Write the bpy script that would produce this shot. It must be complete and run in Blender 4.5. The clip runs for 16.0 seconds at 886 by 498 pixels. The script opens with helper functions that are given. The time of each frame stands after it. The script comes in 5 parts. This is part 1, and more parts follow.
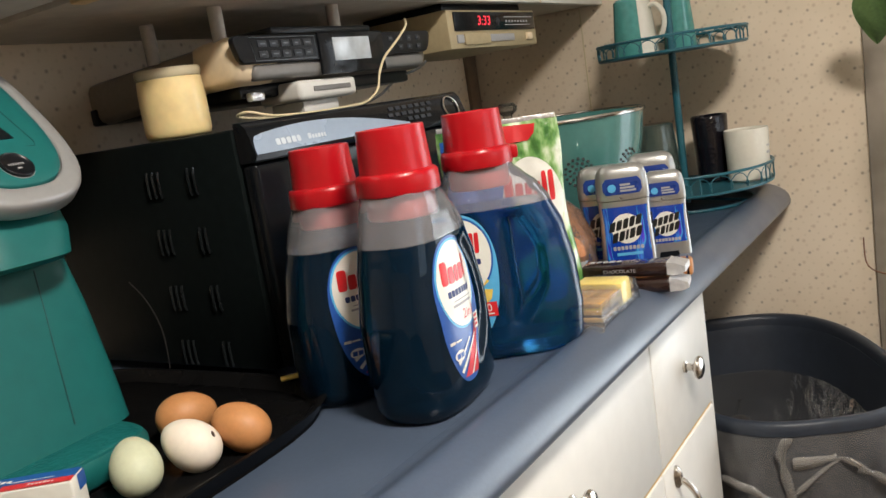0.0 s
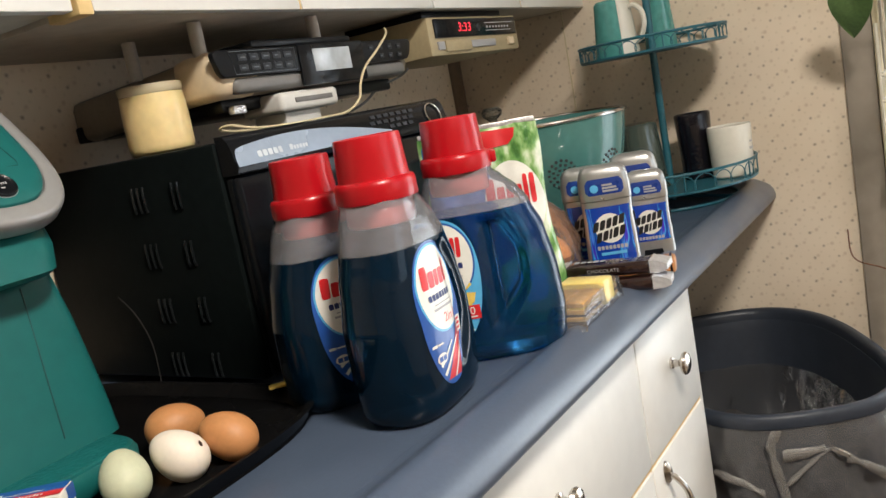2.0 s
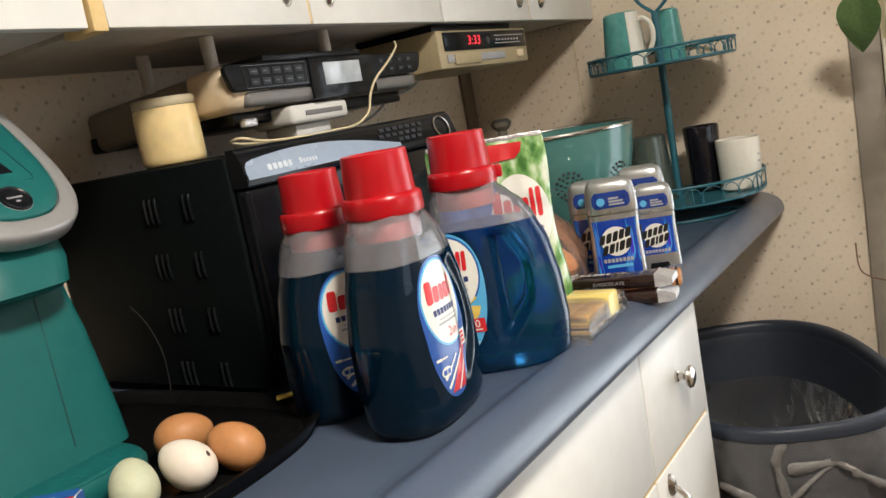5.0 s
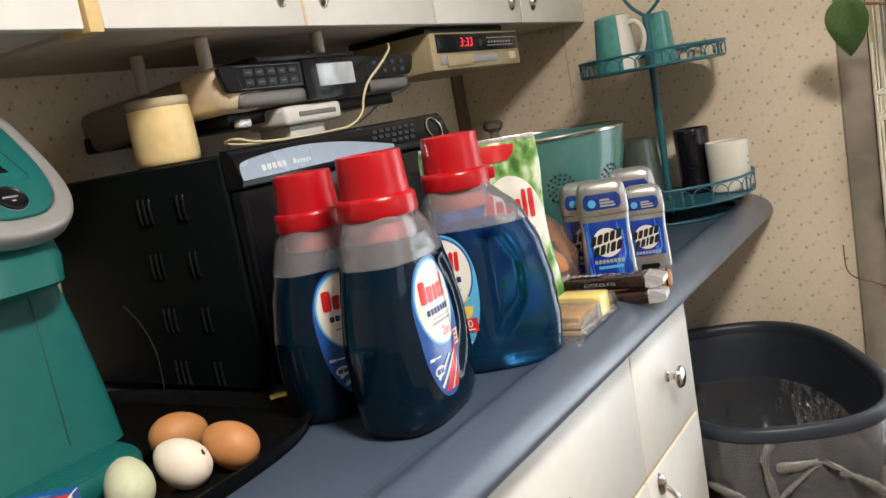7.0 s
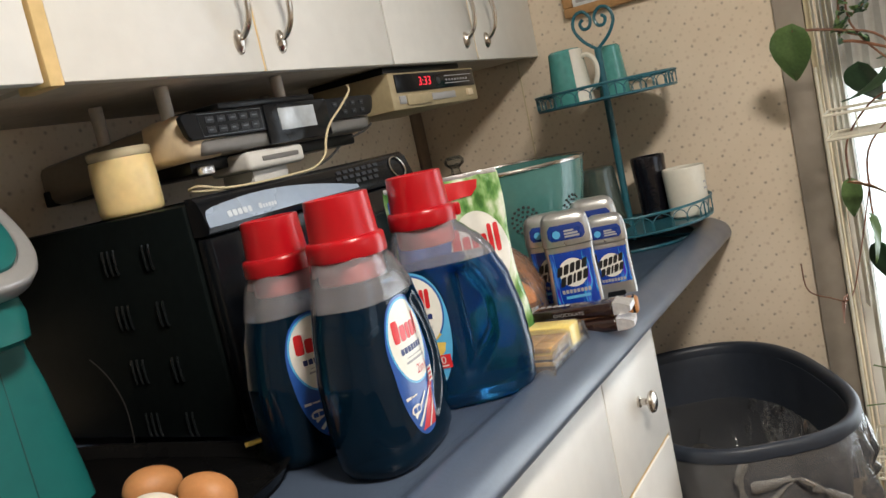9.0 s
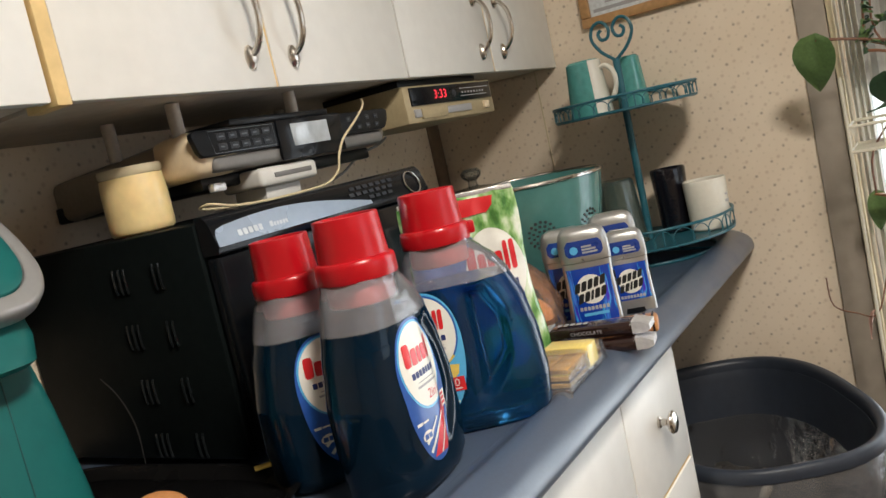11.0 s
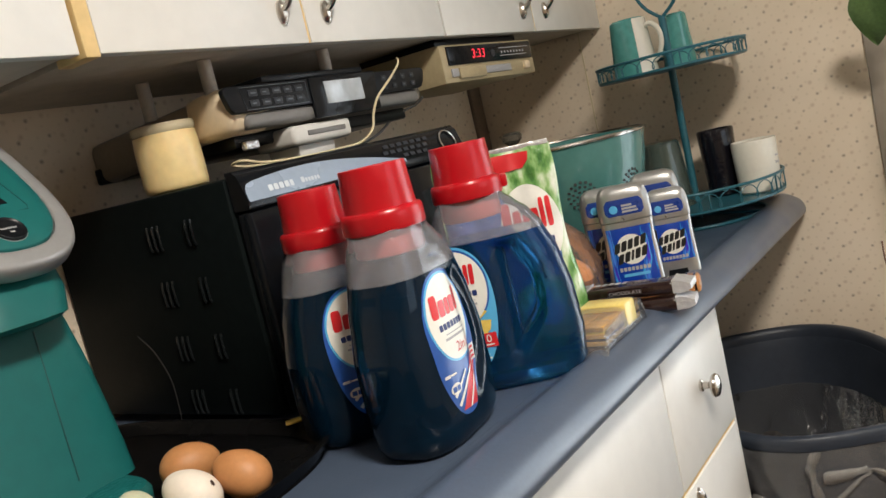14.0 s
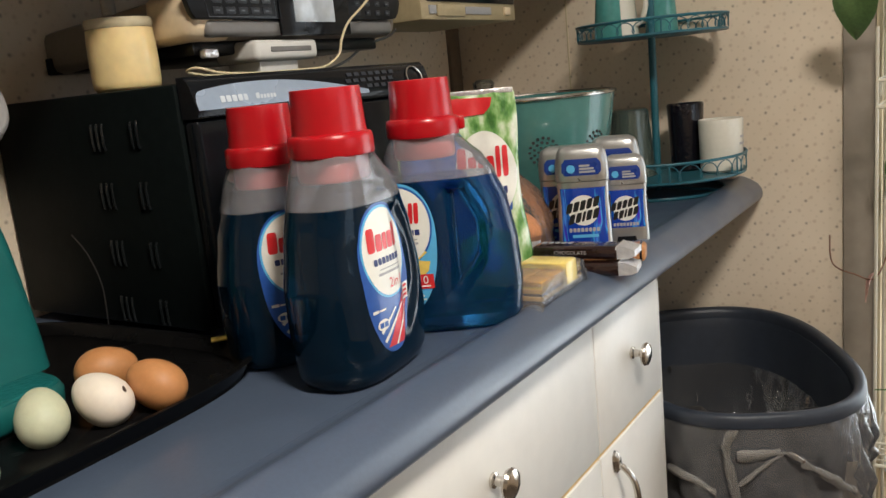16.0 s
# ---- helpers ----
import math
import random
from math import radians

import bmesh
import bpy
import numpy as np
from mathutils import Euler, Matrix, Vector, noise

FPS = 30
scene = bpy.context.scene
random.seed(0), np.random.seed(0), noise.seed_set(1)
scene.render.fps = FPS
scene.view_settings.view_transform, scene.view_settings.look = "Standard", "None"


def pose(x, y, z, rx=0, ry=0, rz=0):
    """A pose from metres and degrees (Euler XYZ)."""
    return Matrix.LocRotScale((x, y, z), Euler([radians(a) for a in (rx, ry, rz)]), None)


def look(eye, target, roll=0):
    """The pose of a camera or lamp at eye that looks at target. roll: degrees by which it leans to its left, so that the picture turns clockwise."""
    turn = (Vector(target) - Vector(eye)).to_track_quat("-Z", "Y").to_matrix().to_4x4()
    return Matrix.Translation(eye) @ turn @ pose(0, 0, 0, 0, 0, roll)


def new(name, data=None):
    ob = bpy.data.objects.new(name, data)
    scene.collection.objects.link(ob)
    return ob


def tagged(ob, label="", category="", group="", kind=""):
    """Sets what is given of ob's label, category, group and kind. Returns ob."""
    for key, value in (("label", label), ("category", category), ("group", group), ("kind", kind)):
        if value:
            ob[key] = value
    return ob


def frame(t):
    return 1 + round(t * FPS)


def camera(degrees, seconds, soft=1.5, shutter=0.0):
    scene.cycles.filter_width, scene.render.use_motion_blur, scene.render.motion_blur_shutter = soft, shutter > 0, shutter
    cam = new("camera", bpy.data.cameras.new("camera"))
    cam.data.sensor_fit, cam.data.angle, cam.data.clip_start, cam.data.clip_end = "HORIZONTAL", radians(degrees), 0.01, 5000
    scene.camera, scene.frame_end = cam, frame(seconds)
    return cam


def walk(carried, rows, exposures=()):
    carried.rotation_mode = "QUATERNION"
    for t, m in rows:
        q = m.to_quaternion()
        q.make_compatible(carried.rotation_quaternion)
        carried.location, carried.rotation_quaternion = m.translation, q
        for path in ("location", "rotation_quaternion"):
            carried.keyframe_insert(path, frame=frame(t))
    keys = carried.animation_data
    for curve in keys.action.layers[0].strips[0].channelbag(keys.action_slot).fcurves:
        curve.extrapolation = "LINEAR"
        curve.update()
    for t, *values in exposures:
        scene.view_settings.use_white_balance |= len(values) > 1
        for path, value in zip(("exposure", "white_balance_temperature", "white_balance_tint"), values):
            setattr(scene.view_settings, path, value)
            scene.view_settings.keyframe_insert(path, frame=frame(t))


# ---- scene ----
cam = camera(56.3, 16.0)
PATH = [
    (0, (1.01, -0.982, 1.205), (2.644, 0.116, 0.853), -9.0),
    (0.5, (1.011, -0.988, 1.203), (2.655, 0.095, 0.85), -9.8),
    (1, (1.009, -0.994, 1.205), (2.66, 0.08, 0.853), -10.0),
    (1.5, (1.006, -1.001, 1.206), (2.654, 0.079, 0.861), -10.2),
    (2, (1.009, -1.004, 1.204), (2.649, 0.09, 0.863), -10.8),
    (2.5, (1.016, -1.006, 1.201), (2.651, 0.095, 0.859), -11.1),
    (3, (1.017, -1.004, 1.209), (2.65, 0.101, 0.873), -11.1),
    (3.5, (1.015, -1.012, 1.21), (2.648, 0.097, 0.884), -11.3),
    (4, (1.01, -1.015, 1.214), (2.64, 0.1, 0.896), -10.8),
    (6.5, (1.0, -1.018, 1.213), (2.63, 0.093, 0.884), -10.2),
    (7, (0.996, -1.018, 1.215), (2.637, 0.078, 0.891), -10.2),
    (7.5, (0.988, -1.018, 1.217), (2.65, 0.05, 0.905), -10.3),
    (8, (0.978, -1.014, 1.216), (2.664, 0.019, 0.915), -10.5),
    (8.5, (0.977, -1.023, 1.217), (2.683, -0.017, 0.936), -11.5),
    (9, (0.988, -1.016, 1.22), (2.693, -0.002, 0.96), -12.4),
    (9.5, (0.996, -1.009, 1.229), (2.694, 0.021, 0.989), -12.3),
    (12, (1.018, -1.016, 1.226), (2.694, 0.048, 0.988), -12.9),
    (12.5, (1.02, -1.014, 1.224), (2.691, 0.054, 0.969), -12.8),
    (13, (1.037, -1.015, 1.22), (2.691, 0.077, 0.957), -12.8),
    (13.5, (1.051, -1.019, 1.204), (2.67, 0.129, 0.958), -12.7),
    (14, (1.033, -1.017, 1.197), (2.643, 0.141, 0.938), -13.2),
    (14.5, (1.037, -1.022, 1.205), (2.663, 0.109, 0.926), -11.7),
    (15, (1.033, -1.024, 1.209), (2.675, 0.08, 0.915), -8.5),
    (15.5, (1.034, -1.03, 1.206), (2.678, 0.057, 0.863), -5.9),
    (16, (1.052, -1.027, 1.185), (2.68, 0.063, 0.784), -5.7),
]
# the camera's own exposure drifts a little
STOPS = [(0, -0.03), (2, -0.03), (4, -0.03), (6.5, -0.04), (7.5, -0.02), (8, 0.0), (8.5, -0.18), (9.5, -0.22), (12.5, -0.23), (13, -0.26), (14, -0.20), (15.5, -0.26), (16, -0.31)]
walk(cam, [(t, look(eye, target, roll)) for t, eye, target, roll in PATH], STOPS)

# ---------------- world and light ----------------
world = bpy.data.worlds.new("world")
scene.world = world
world.use_nodes = True
wn = world.node_tree.nodes
sky = wn.new("ShaderNodeTexSky")
sky.sky_type, sky.sun_disc = "NISHITA", False
sky.sun_elevation, sky.sun_rotation = radians(40), radians(60)
wn["Background"].inputs["Strength"].default_value = 0.15
world.node_tree.links.new(sky.outputs[0], wn["Background"].inputs[0])


def area_lamp(name, m, size, size_y, watts, colour, shape="RECTANGLE"):
    d = bpy.data.lights.new(name, "AREA")
    d.shape, d.size, d.size_y, d.energy, d.color = shape, size, size_y, watts, colour
    ob = new(name, d)
    ob.matrix_world = m
    return ob


XE, YB, CZ = 2.889, 0.10, 0.91          # end wall, back wall, counter height
CEIL = 2.30
LAMP = (1.22, -1.42, CEIL - 0.10)
area_lamp("ceiling_lamp_light", pose(*LAMP), 0.34, 0.34, 45, (1.0, 0.92, 0.82), "DISK")
area_lamp("window_light", pose(XE + 0.03, -1.32, 1.05, 0, 90, 0), 1.34, 0.80, 11, (0.86, 0.93, 1.0))
# added fill from across the room, brightens the cabinet fronts
area_lamp("room_fill_light", look((1.9, -3.17, 1.55), (1.9, 0, 1.55)), 1.2, 0.9, 5.0, (0.86, 0.92, 1.0))

# ---------------- materials ----------------
MATS = {}


def mat(name, colour, rough=0.5, metal=0.0, coat=0.0, trans=0.0, ior=1.45, spec=0.5, grain=0.12, scale=30.0, bump=0.05,
        bump_scale=120.0, wear=0.0, sheen=0.0, emit=None, alpha=None, sss=0.0, coat_rough=0.08):
    """A surface with variation at two scales, fine relief and, if asked, a coat."""
    if name in MATS:
        return MATS[name]
    m = bpy.data.materials.new(name)
    m.use_nodes = True
    nt = m.node_tree
    n, l = nt.nodes, nt.links
    p = n["Principled BSDF"]
    p.inputs["Roughness"].default_value = rough
    p.inputs["Metallic"].default_value = metal
    p.inputs["Coat Weight"].default_value = coat
    p.inputs["Coat Roughness"].default_value = coat_rough
    p.inputs["Transmission Weight"].default_value = trans
    p.inputs["IOR"].default_value = ior
    p.inputs["Specular IOR Level"].default_value = spec
    if sss:
        p.inputs["Subsurface Weight"].default_value = sss
        p.inputs["Subsurface Radius"].default_value = (0.01, 0.006, 0.004)
    tc = n.new("ShaderNodeTexCoord")
    big = n.new("ShaderNodeTexNoise")
    big.inputs["Scale"].default_value, big.inputs["Detail"].default_value = scale * 0.2, 4
    fine = n.new("ShaderNodeTexNoise")
    fine.inputs["Scale"].default_value, fine.inputs["Detail"].default_value = scale * 4, 3
    for t in (big, fine):
        l.new(tc.outputs["Object"], t.inputs["Vector"])
    add = n.new("ShaderNodeMath")
    add.operation = "ADD"
    l.new(big.outputs["Fac"], add.inputs[0])
    l.new(fine.outputs["Fac"], add.inputs[1])
    mr = n.new("ShaderNodeMapRange")
    mr.inputs["From Min"].default_value, mr.inputs["From Max"].default_value = 0.6, 1.4
    mr.inputs["To Min"].default_value, mr.inputs["To Max"].default_value = 1 - grain, 1 + grain
    l.new(add.outputs[0], mr.inputs["Value"])
    mul = n.new("ShaderNodeMix")
    mul.data_type, mul.blend_type = "RGBA", "MULTIPLY"
    mul.inputs["Factor"].default_value = 1.0
    mul.inputs["A"].default_value = (*colour, 1)
    l.new(mr.outputs[0], mul.inputs["B"])
    l.new(mul.outputs["Result"], p.inputs["Base Color"])
    rr = n.new("ShaderNodeMapRange")
    rr.inputs["From Min"].default_value, rr.inputs["From Max"].default_value = 0.3, 0.7
    rr.inputs["To Min"].default_value, rr.inputs["To Max"].default_value = max(0, rough - 0.06 - wear), min(1, rough + 0.06 + wear)
    l.new(big.outputs["Fac"], rr.inputs["Value"])
    l.new(rr.outputs[0], p.inputs["Roughness"])
    if bump:
        bt = n.new("ShaderNodeTexNoise")
        bt.inputs["Scale"].default_value = bump_scale
        l.new(tc.outputs["Object"], bt.inputs["Vector"])
        b = n.new("ShaderNodeBump")
        b.inputs["Strength"].default_value, b.inputs["Distance"].default_value = bump, 0.002
        l.new(bt.outputs["Fac"], b.inputs["Height"])
        l.new(b.outputs[0], p.inputs["Normal"])
        if bump >= 0.25:
            l.new(b.outputs[0], p.inputs["Coat Normal"])
    if emit:
        p.inputs["Emission Color"].default_value = (*emit[:3], 1)
        p.inputs["Emission Strength"].default_value = emit[3]
    if alpha is not None:
        p.inputs["Alpha"].default_value = alpha
    MATS[name] = m
    return m


def wallpaper():
    """Cream paper with a staggered print of small flowers and fainter sprigs, a little stained."""
    m = bpy.data.materials.new("wallpaper")
    m.use_nodes = True
    nt = m.node_tree
    n, l = nt.nodes, nt.links
    p = n["Principled BSDF"]
    p.inputs["Roughness"].default_value = 0.62
    tc = n.new("ShaderNodeTexCoord")
    warp = n.new("ShaderNodeTexNoise")
    warp.inputs["Scale"].default_value = 60
    l.new(tc.outputs["Object"], warp.inputs["Vector"])

    def dots(angle, scale, shift, lo, hi, amount):
        mp = n.new("ShaderNodeMapping")
        mp.inputs["Rotation"].default_value = (radians(angle), radians(angle), 0)
        mp.inputs["Location"].default_value = shift
        l.new(tc.outputs["Object"], mp.inputs["Vector"])
        sep = n.new("ShaderNodeSeparateXYZ")
        l.new(mp.outputs[0], sep.inputs[0])
        # the sheet runs along y on the end wall and along x on the back wall
        com = n.new("ShaderNodeCombineXYZ")
        ad = n.new("ShaderNodeMath")
        l.new(sep.outputs["X"], ad.inputs[0])
        l.new(sep.outputs["Y"], ad.inputs[1])
        # turned by 45 degrees, so that the rows stand staggered
        su, di = n.new("ShaderNodeMath"), n.new("ShaderNodeMath")
        di.operation = "SUBTRACT"
        for q in (su, di):
            l.new(ad.outputs[0], q.inputs[0])
            l.new(sep.outputs["Z"], q.inputs[1])
        l.new(su.outputs[0], com.inputs["X"])
        l.new(di.outputs[0], com.inputs["Y"])
        v = n.new("ShaderNodeTexVoronoi")
        v.voronoi_dimensions = "2D"
        v.inputs["Scale"].default_value, v.inputs["Randomness"].default_value = scale, 0.28
        l.new(com.outputs[0], v.inputs["Vector"])
        wob = n.new("ShaderNodeMath")
        wob.operation = "MULTIPLY_ADD"
        l.new(warp.outputs["Fac"], wob.inputs[0])
        wob.inputs[1].default_value = 0.10
        l.new(v.outputs["Distance"], wob.inputs[2])
        r = n.new("ShaderNodeMapRange")
        r.inputs["From Min"].default_value, r.inputs["From Max"].default_value = lo, hi
        r.inputs["To Min"].default_value, r.inputs["To Max"].default_value = amount, 0
        l.new(wob.outputs[0], r.inputs["Value"])
        return r.outputs[0]

    big = n.new("ShaderNodeTexNoise")
    big.inputs["Scale"].default_value, big.inputs["Detail"].default_value = 3.5, 6
    l.new(tc.outputs["Object"], big.inputs["Vector"])
    ramp = n.new("ShaderNodeValToRGB")
    ramp.color_ramp.elements[0].position, ramp.color_ramp.elements[0].color = 0.35, (0.775, 0.650, 0.500, 1)
    ramp.color_ramp.elements[1].position, ramp.color_ramp.elements[1].color = 0.62, (0.855, 0.735, 0.585, 1)
    l.new(big.outputs["Fac"], ramp.inputs[0])
    colour = ramp.outputs[0]
    for fac, ink in ((dots(0, 18.5, (0, 0, 0), 0.06, 0.16, 0.62), (0.17, 0.105, 0.055)),
                     (dots(0, 18.5, (0, 0.013, 0.021), 0.075, 0.19, 0.34), (0.40, 0.25, 0.14)),
                     (dots(0, 37, (0, 0.005, 0.009), 0.08, 0.24, 0.16), (0.37, 0.29, 0.15))):
        mx = n.new("ShaderNodeMix")
        mx.data_type = "RGBA"
        l.new(fac, mx.inputs["Factor"])
        l.new(colour, mx.inputs["A"])
        mx.inputs["B"].default_value = (*ink, 1)
        colour = mx.outputs["Result"]
    l.new(colour, p.inputs["Base Color"])
    b = n.new("ShaderNodeBump")
    b.inputs["Strength"].default_value, b.inputs["Distance"].default_value = 0.15, 0.001
    l.new(warp.outputs["Fac"], b.inputs["Height"])
    l.new(b.outputs[0], p.inputs["Normal"])
    return m


def clear_film(name, tint, clear=0.75, rough=0.08, crinkle=0.0, fine=40):
    """Thin see-through plastic or glass: part passes straight, part shines."""
    m = bpy.data.materials.new(name)
    m.use_nodes = True
    n, l = m.node_tree.nodes, m.node_tree.links
    p = n["Principled BSDF"]
    p.inputs["Base Color"].default_value = (*tint, 1)
    p.inputs["Roughness"].default_value = rough
    if crinkle:
        bt = n.new("ShaderNodeTexNoise")
        bt.inputs["Scale"].default_value, bt.inputs["Detail"].default_value = fine, 4
        tc = n.new("ShaderNodeTexCoord")
        l.new(tc.outputs["Object"], bt.inputs["Vector"])
        bp = n.new("ShaderNodeBump")
        bp.inputs["Strength"].default_value, bp.inputs["Distance"].default_value = crinkle, 0.01
        l.new(bt.outputs["Fac"], bp.inputs["Height"])
        l.new(bp.outputs[0], p.inputs["Normal"])
    t = n.new("ShaderNodeBsdfTransparent")
    t.inputs[0].default_value = (*[0.5 + 0.5 * c for c in tint], 1)
    mx = n.new("ShaderNodeMixShader")
    fr = n.new("ShaderNodeTexNoise")
    fr.inputs["Scale"].default_value = 40
    mr = n.new("ShaderNodeMapRange")
    mr.inputs["To Min"].default_value, mr.inputs["To Max"].default_value = clear - 0.06, clear + 0.06
    l.new(fr.outputs["Fac"], mr.inputs["Value"])
    l.new(mr.outputs[0], mx.inputs["Fac"])
    l.new(p.outputs[0], mx.inputs[1])
    l.new(t.outputs[0], mx.inputs[2])
    gl = n.new("ShaderNodeBsdfGlossy")
    gl.inputs["Roughness"].default_value = rough
    fs = n.new("ShaderNodeFresnel")
    fs.inputs["IOR"].default_value = 1.46
    if crinkle:
        l.new(bp.outputs[0], gl.inputs["Normal"])
        l.new(bp.outputs[0], fs.inputs["Normal"])
    top_ = n.new("ShaderNodeMixShader")
    l.new(fs.outputs[0], top_.inputs["Fac"])
    l.new(mx.outputs[0], top_.inputs[1])
    l.new(gl.outputs[0], top_.inputs[2])
    l.new(top_.outputs[0], n["Material Output"].inputs["Surface"])
    return m


PAPER = wallpaper()
CEILING = mat("ceiling_paint", (0.60, 0.58, 0.53), 0.8)
FLOOR = mat("vinyl_floor", (0.075, 0.055, 0.038), 0.45, scale=12, grain=0.3)
WHITE = mat("white_laminate", (0.75, 0.74, 0.705), 0.38, scale=8, grain=0.05, bump=0.02)
YELLOWED = mat("yellowed_edge", (0.72, 0.52, 0.24), 0.5, scale=14, grain=0.15)
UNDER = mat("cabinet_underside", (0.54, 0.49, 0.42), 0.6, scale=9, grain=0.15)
BLUETOP = mat("blue_laminate", (0.066, 0.090, 0.136), 0.38, coat=0.40, coat_rough=0.30, scale=60, grain=0.10, bump=0.03, bump_scale=400, wear=0.01)
CHROME = mat("brushed_nickel", (0.62, 0.58, 0.53), 0.22, 1.0, grain=0.05, bump=0.0)
TRIM = mat("brown_trim", (0.20, 0.145, 0.10), 0.55, scale=10, grain=0.25)
GREYTRIM = mat("grey_casing", (0.33, 0.285, 0.235), 0.6, scale=8, grain=0.14)
RED = mat("red_plastic", (0.42, 0.003, 0.009), 0.34, coat=0.12, grain=0.05, bump=0.03, sss=0.05)
PINK = mat("pink_insert", (0.78, 0.20, 0.17), 0.5, grain=0.1)
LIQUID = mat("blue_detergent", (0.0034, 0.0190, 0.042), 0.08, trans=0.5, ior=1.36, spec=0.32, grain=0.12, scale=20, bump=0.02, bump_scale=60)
# same detergent, brightened in colour for the daylight passing through it
LIQUID_LIT = mat("blue_detergent_lit", (0.012, 0.105, 0.275), 0.08, trans=0.82, ior=1.36, spec=0.4, grain=0.2, scale=12, bump=0.06, bump_scale=45)
CLEAR = clear_film("milky_plastic", (0.72, 0.72, 0.79), 0.81, 0.12)
FILM = clear_film("cellophane", (0.85, 0.85, 0.85), 0.88, 0.06, 0.7, 60)
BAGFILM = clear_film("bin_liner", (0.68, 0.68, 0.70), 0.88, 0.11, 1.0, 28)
# darker copy of the liner film, for the shade inside the bin
BAGSHADE = clear_film("bin_liner_shaded", (0.36, 0.36, 0.36), 0.89, 0.12, 1.0, 26)
BAGFOLD = clear_film("liner_fold", (0.62, 0.60, 0.57), 0.78, 0.22, 0.8, 50)
CASSGLASS = clear_film("casserole_glass", (0.45, 0.43, 0.37), 0.78, 0.05)
PANE = clear_film("window_glass", (0.9, 0.95, 0.95), 0.92, 0.03)
L_BLUE = mat("label_blue", (0.015, 0.085, 0.36), 0.35, coat=0.3, grain=0.15, scale=40, bump=0)
L_CYAN = mat("label_pale_blue", (0.10, 0.42, 0.72), 0.35, coat=0.3, grain=0.1, bump=0)
L_WHITE = mat("label_white", (0.76, 0.75, 0.69), 0.4, coat=0.2, grain=0.05, bump=0)
L_RED = mat("label_red", (0.62, 0.02, 0.025), 0.38, coat=0.2, grain=0.06, bump=0)
L_NAVY = mat("label_navy", (0.02, 0.035, 0.14), 0.4, grain=0.05, bump=0)
L_GREY = mat("label_grey", (0.35, 0.35, 0.36), 0.5, grain=0.05, bump=0)
L_GREEN = mat("label_green", (0.09, 0.33, 0.06), 0.3, coat=0.3, grain=0.35, scale=40, bump=0.1)
L_YELLOW = mat("label_yellow", (0.78, 0.56, 0.13), 0.25, coat=0.4, grain=0.2, bump=0)
BLACK = mat("black_enamel", (0.0062, 0.0088, 0.0090), 0.44, spec=0.05, grain=0.3, scale=20, bump=0.03, bump_scale=300, wear=0.06)
BLACKGLOSS = mat("black_gloss", (0.007, 0.008, 0.010), 0.14, spec=0.22, coat=0.06, grain=0.2, bump=0.0)
BAND = mat("silver_blue_band", (0.34, 0.42, 0.54), 0.28, 0.25, coat=0.4, grain=0.06, bump=0)
TEAL = mat("teal_plastic", (0.008, 0.118, 0.113), 0.40, grain=0.10, scale=14, bump=0.04, bump_scale=500)
SILVER = mat("silver_plastic", (0.37, 0.37, 0.37), 0.32, 0.4, grain=0.06, bump=0.03)
CREAM = mat("cream_plastic", (0.68, 0.58, 0.38), 0.45, grain=0.08, bump=0.03)
BEIGE = mat("beige_plastic", (0.76, 0.62, 0.43), 0.5, grain=0.08, bump=0.04)
GREYP = mat("grey_plastic", (0.17, 0.165, 0.16), 0.4, grain=0.1, bump=0.04)
DARKP = mat("dark_panel", (0.0055, 0.0065, 0.0085), 0.34, spec=0.3, coat=0.06, grain=0.15, bump=0)
KEYGREY = mat("key_grey", (0.018, 0.021, 0.027), 0.45, grain=0.1, bump=0)
KEYMARK = mat("key_print_grey", (0.10, 0.115, 0.13), 0.4, bump=0)
# pale, blotchy base colour stands for the window mirrored in the screen
LCD = mat("screen_reflection_grey", (0.50, 0.55, 0.60), 0.10, coat=0.6, grain=0.4, scale=8, bump=0)
WHITEP = mat("white_plastic", (0.66, 0.65, 0.62), 0.45, grain=0.06, bump=0.03)
WAX = mat("cream_wax", (0.84, 0.66, 0.33), 0.35, coat=0.4, grain=0.12, scale=18, bump=0.06, bump_scale=25, sss=0.2, coat_rough=0.04)
EGG_BROWN = mat("brown_egg_shell", (0.50, 0.225, 0.085), 0.5, grain=0.10, scale=60, bump=0.10, bump_scale=900, sss=0.06)
EGG_WHITE = mat("white_egg_shell", (0.78, 0.70, 0.60), 0.5, grain=0.06, scale=50, bump=0.10, bump_scale=900, sss=0.06)
EGG_GREEN = mat("pale_green_egg_shell", (0.54, 0.56, 0.40), 0.5, grain=0.08, scale=50, bump=0.10, bump_scale=900, sss=0.06)
SPACER = mat("spacer_grey", (0.42, 0.385, 0.34), 0.5)
DARKWIRE = mat("dark_wire", (0.022, 0.021, 0.02), 0.5, bump=0)
MARK = mat("pale_mark", (0.60, 0.65, 0.70), 0.35, grain=0.05, bump=0)
SPOT = mat("dark_speck", (0.05, 0.03, 0.02), 0.6, bump=0)
ENAMEL = mat("teal_enamel", (0.075, 0.215, 0.20), 0.22, coat=0.5, grain=0.10, scale=16, bump=0.02)
STEEL = mat("steel_rim", (0.62, 0.60, 0.56), 0.2, 1.0, grain=0.05, bump=0)
HOLE = mat("hole_dark", (0.012, 0.018, 0.018), 0.7, bump=0)
TEALMETAL = mat("teal_painted_metal", (0.018, 0.118, 0.158), 0.42, coat=0.15, grain=0.2, scale=40, bump=0.08, bump_scale=300)
MUGTEAL = mat("teal_glaze", (0.085, 0.315, 0.295), 0.18, coat=0.6, grain=0.2, scale=18, bump=0.04, bump_scale=30)
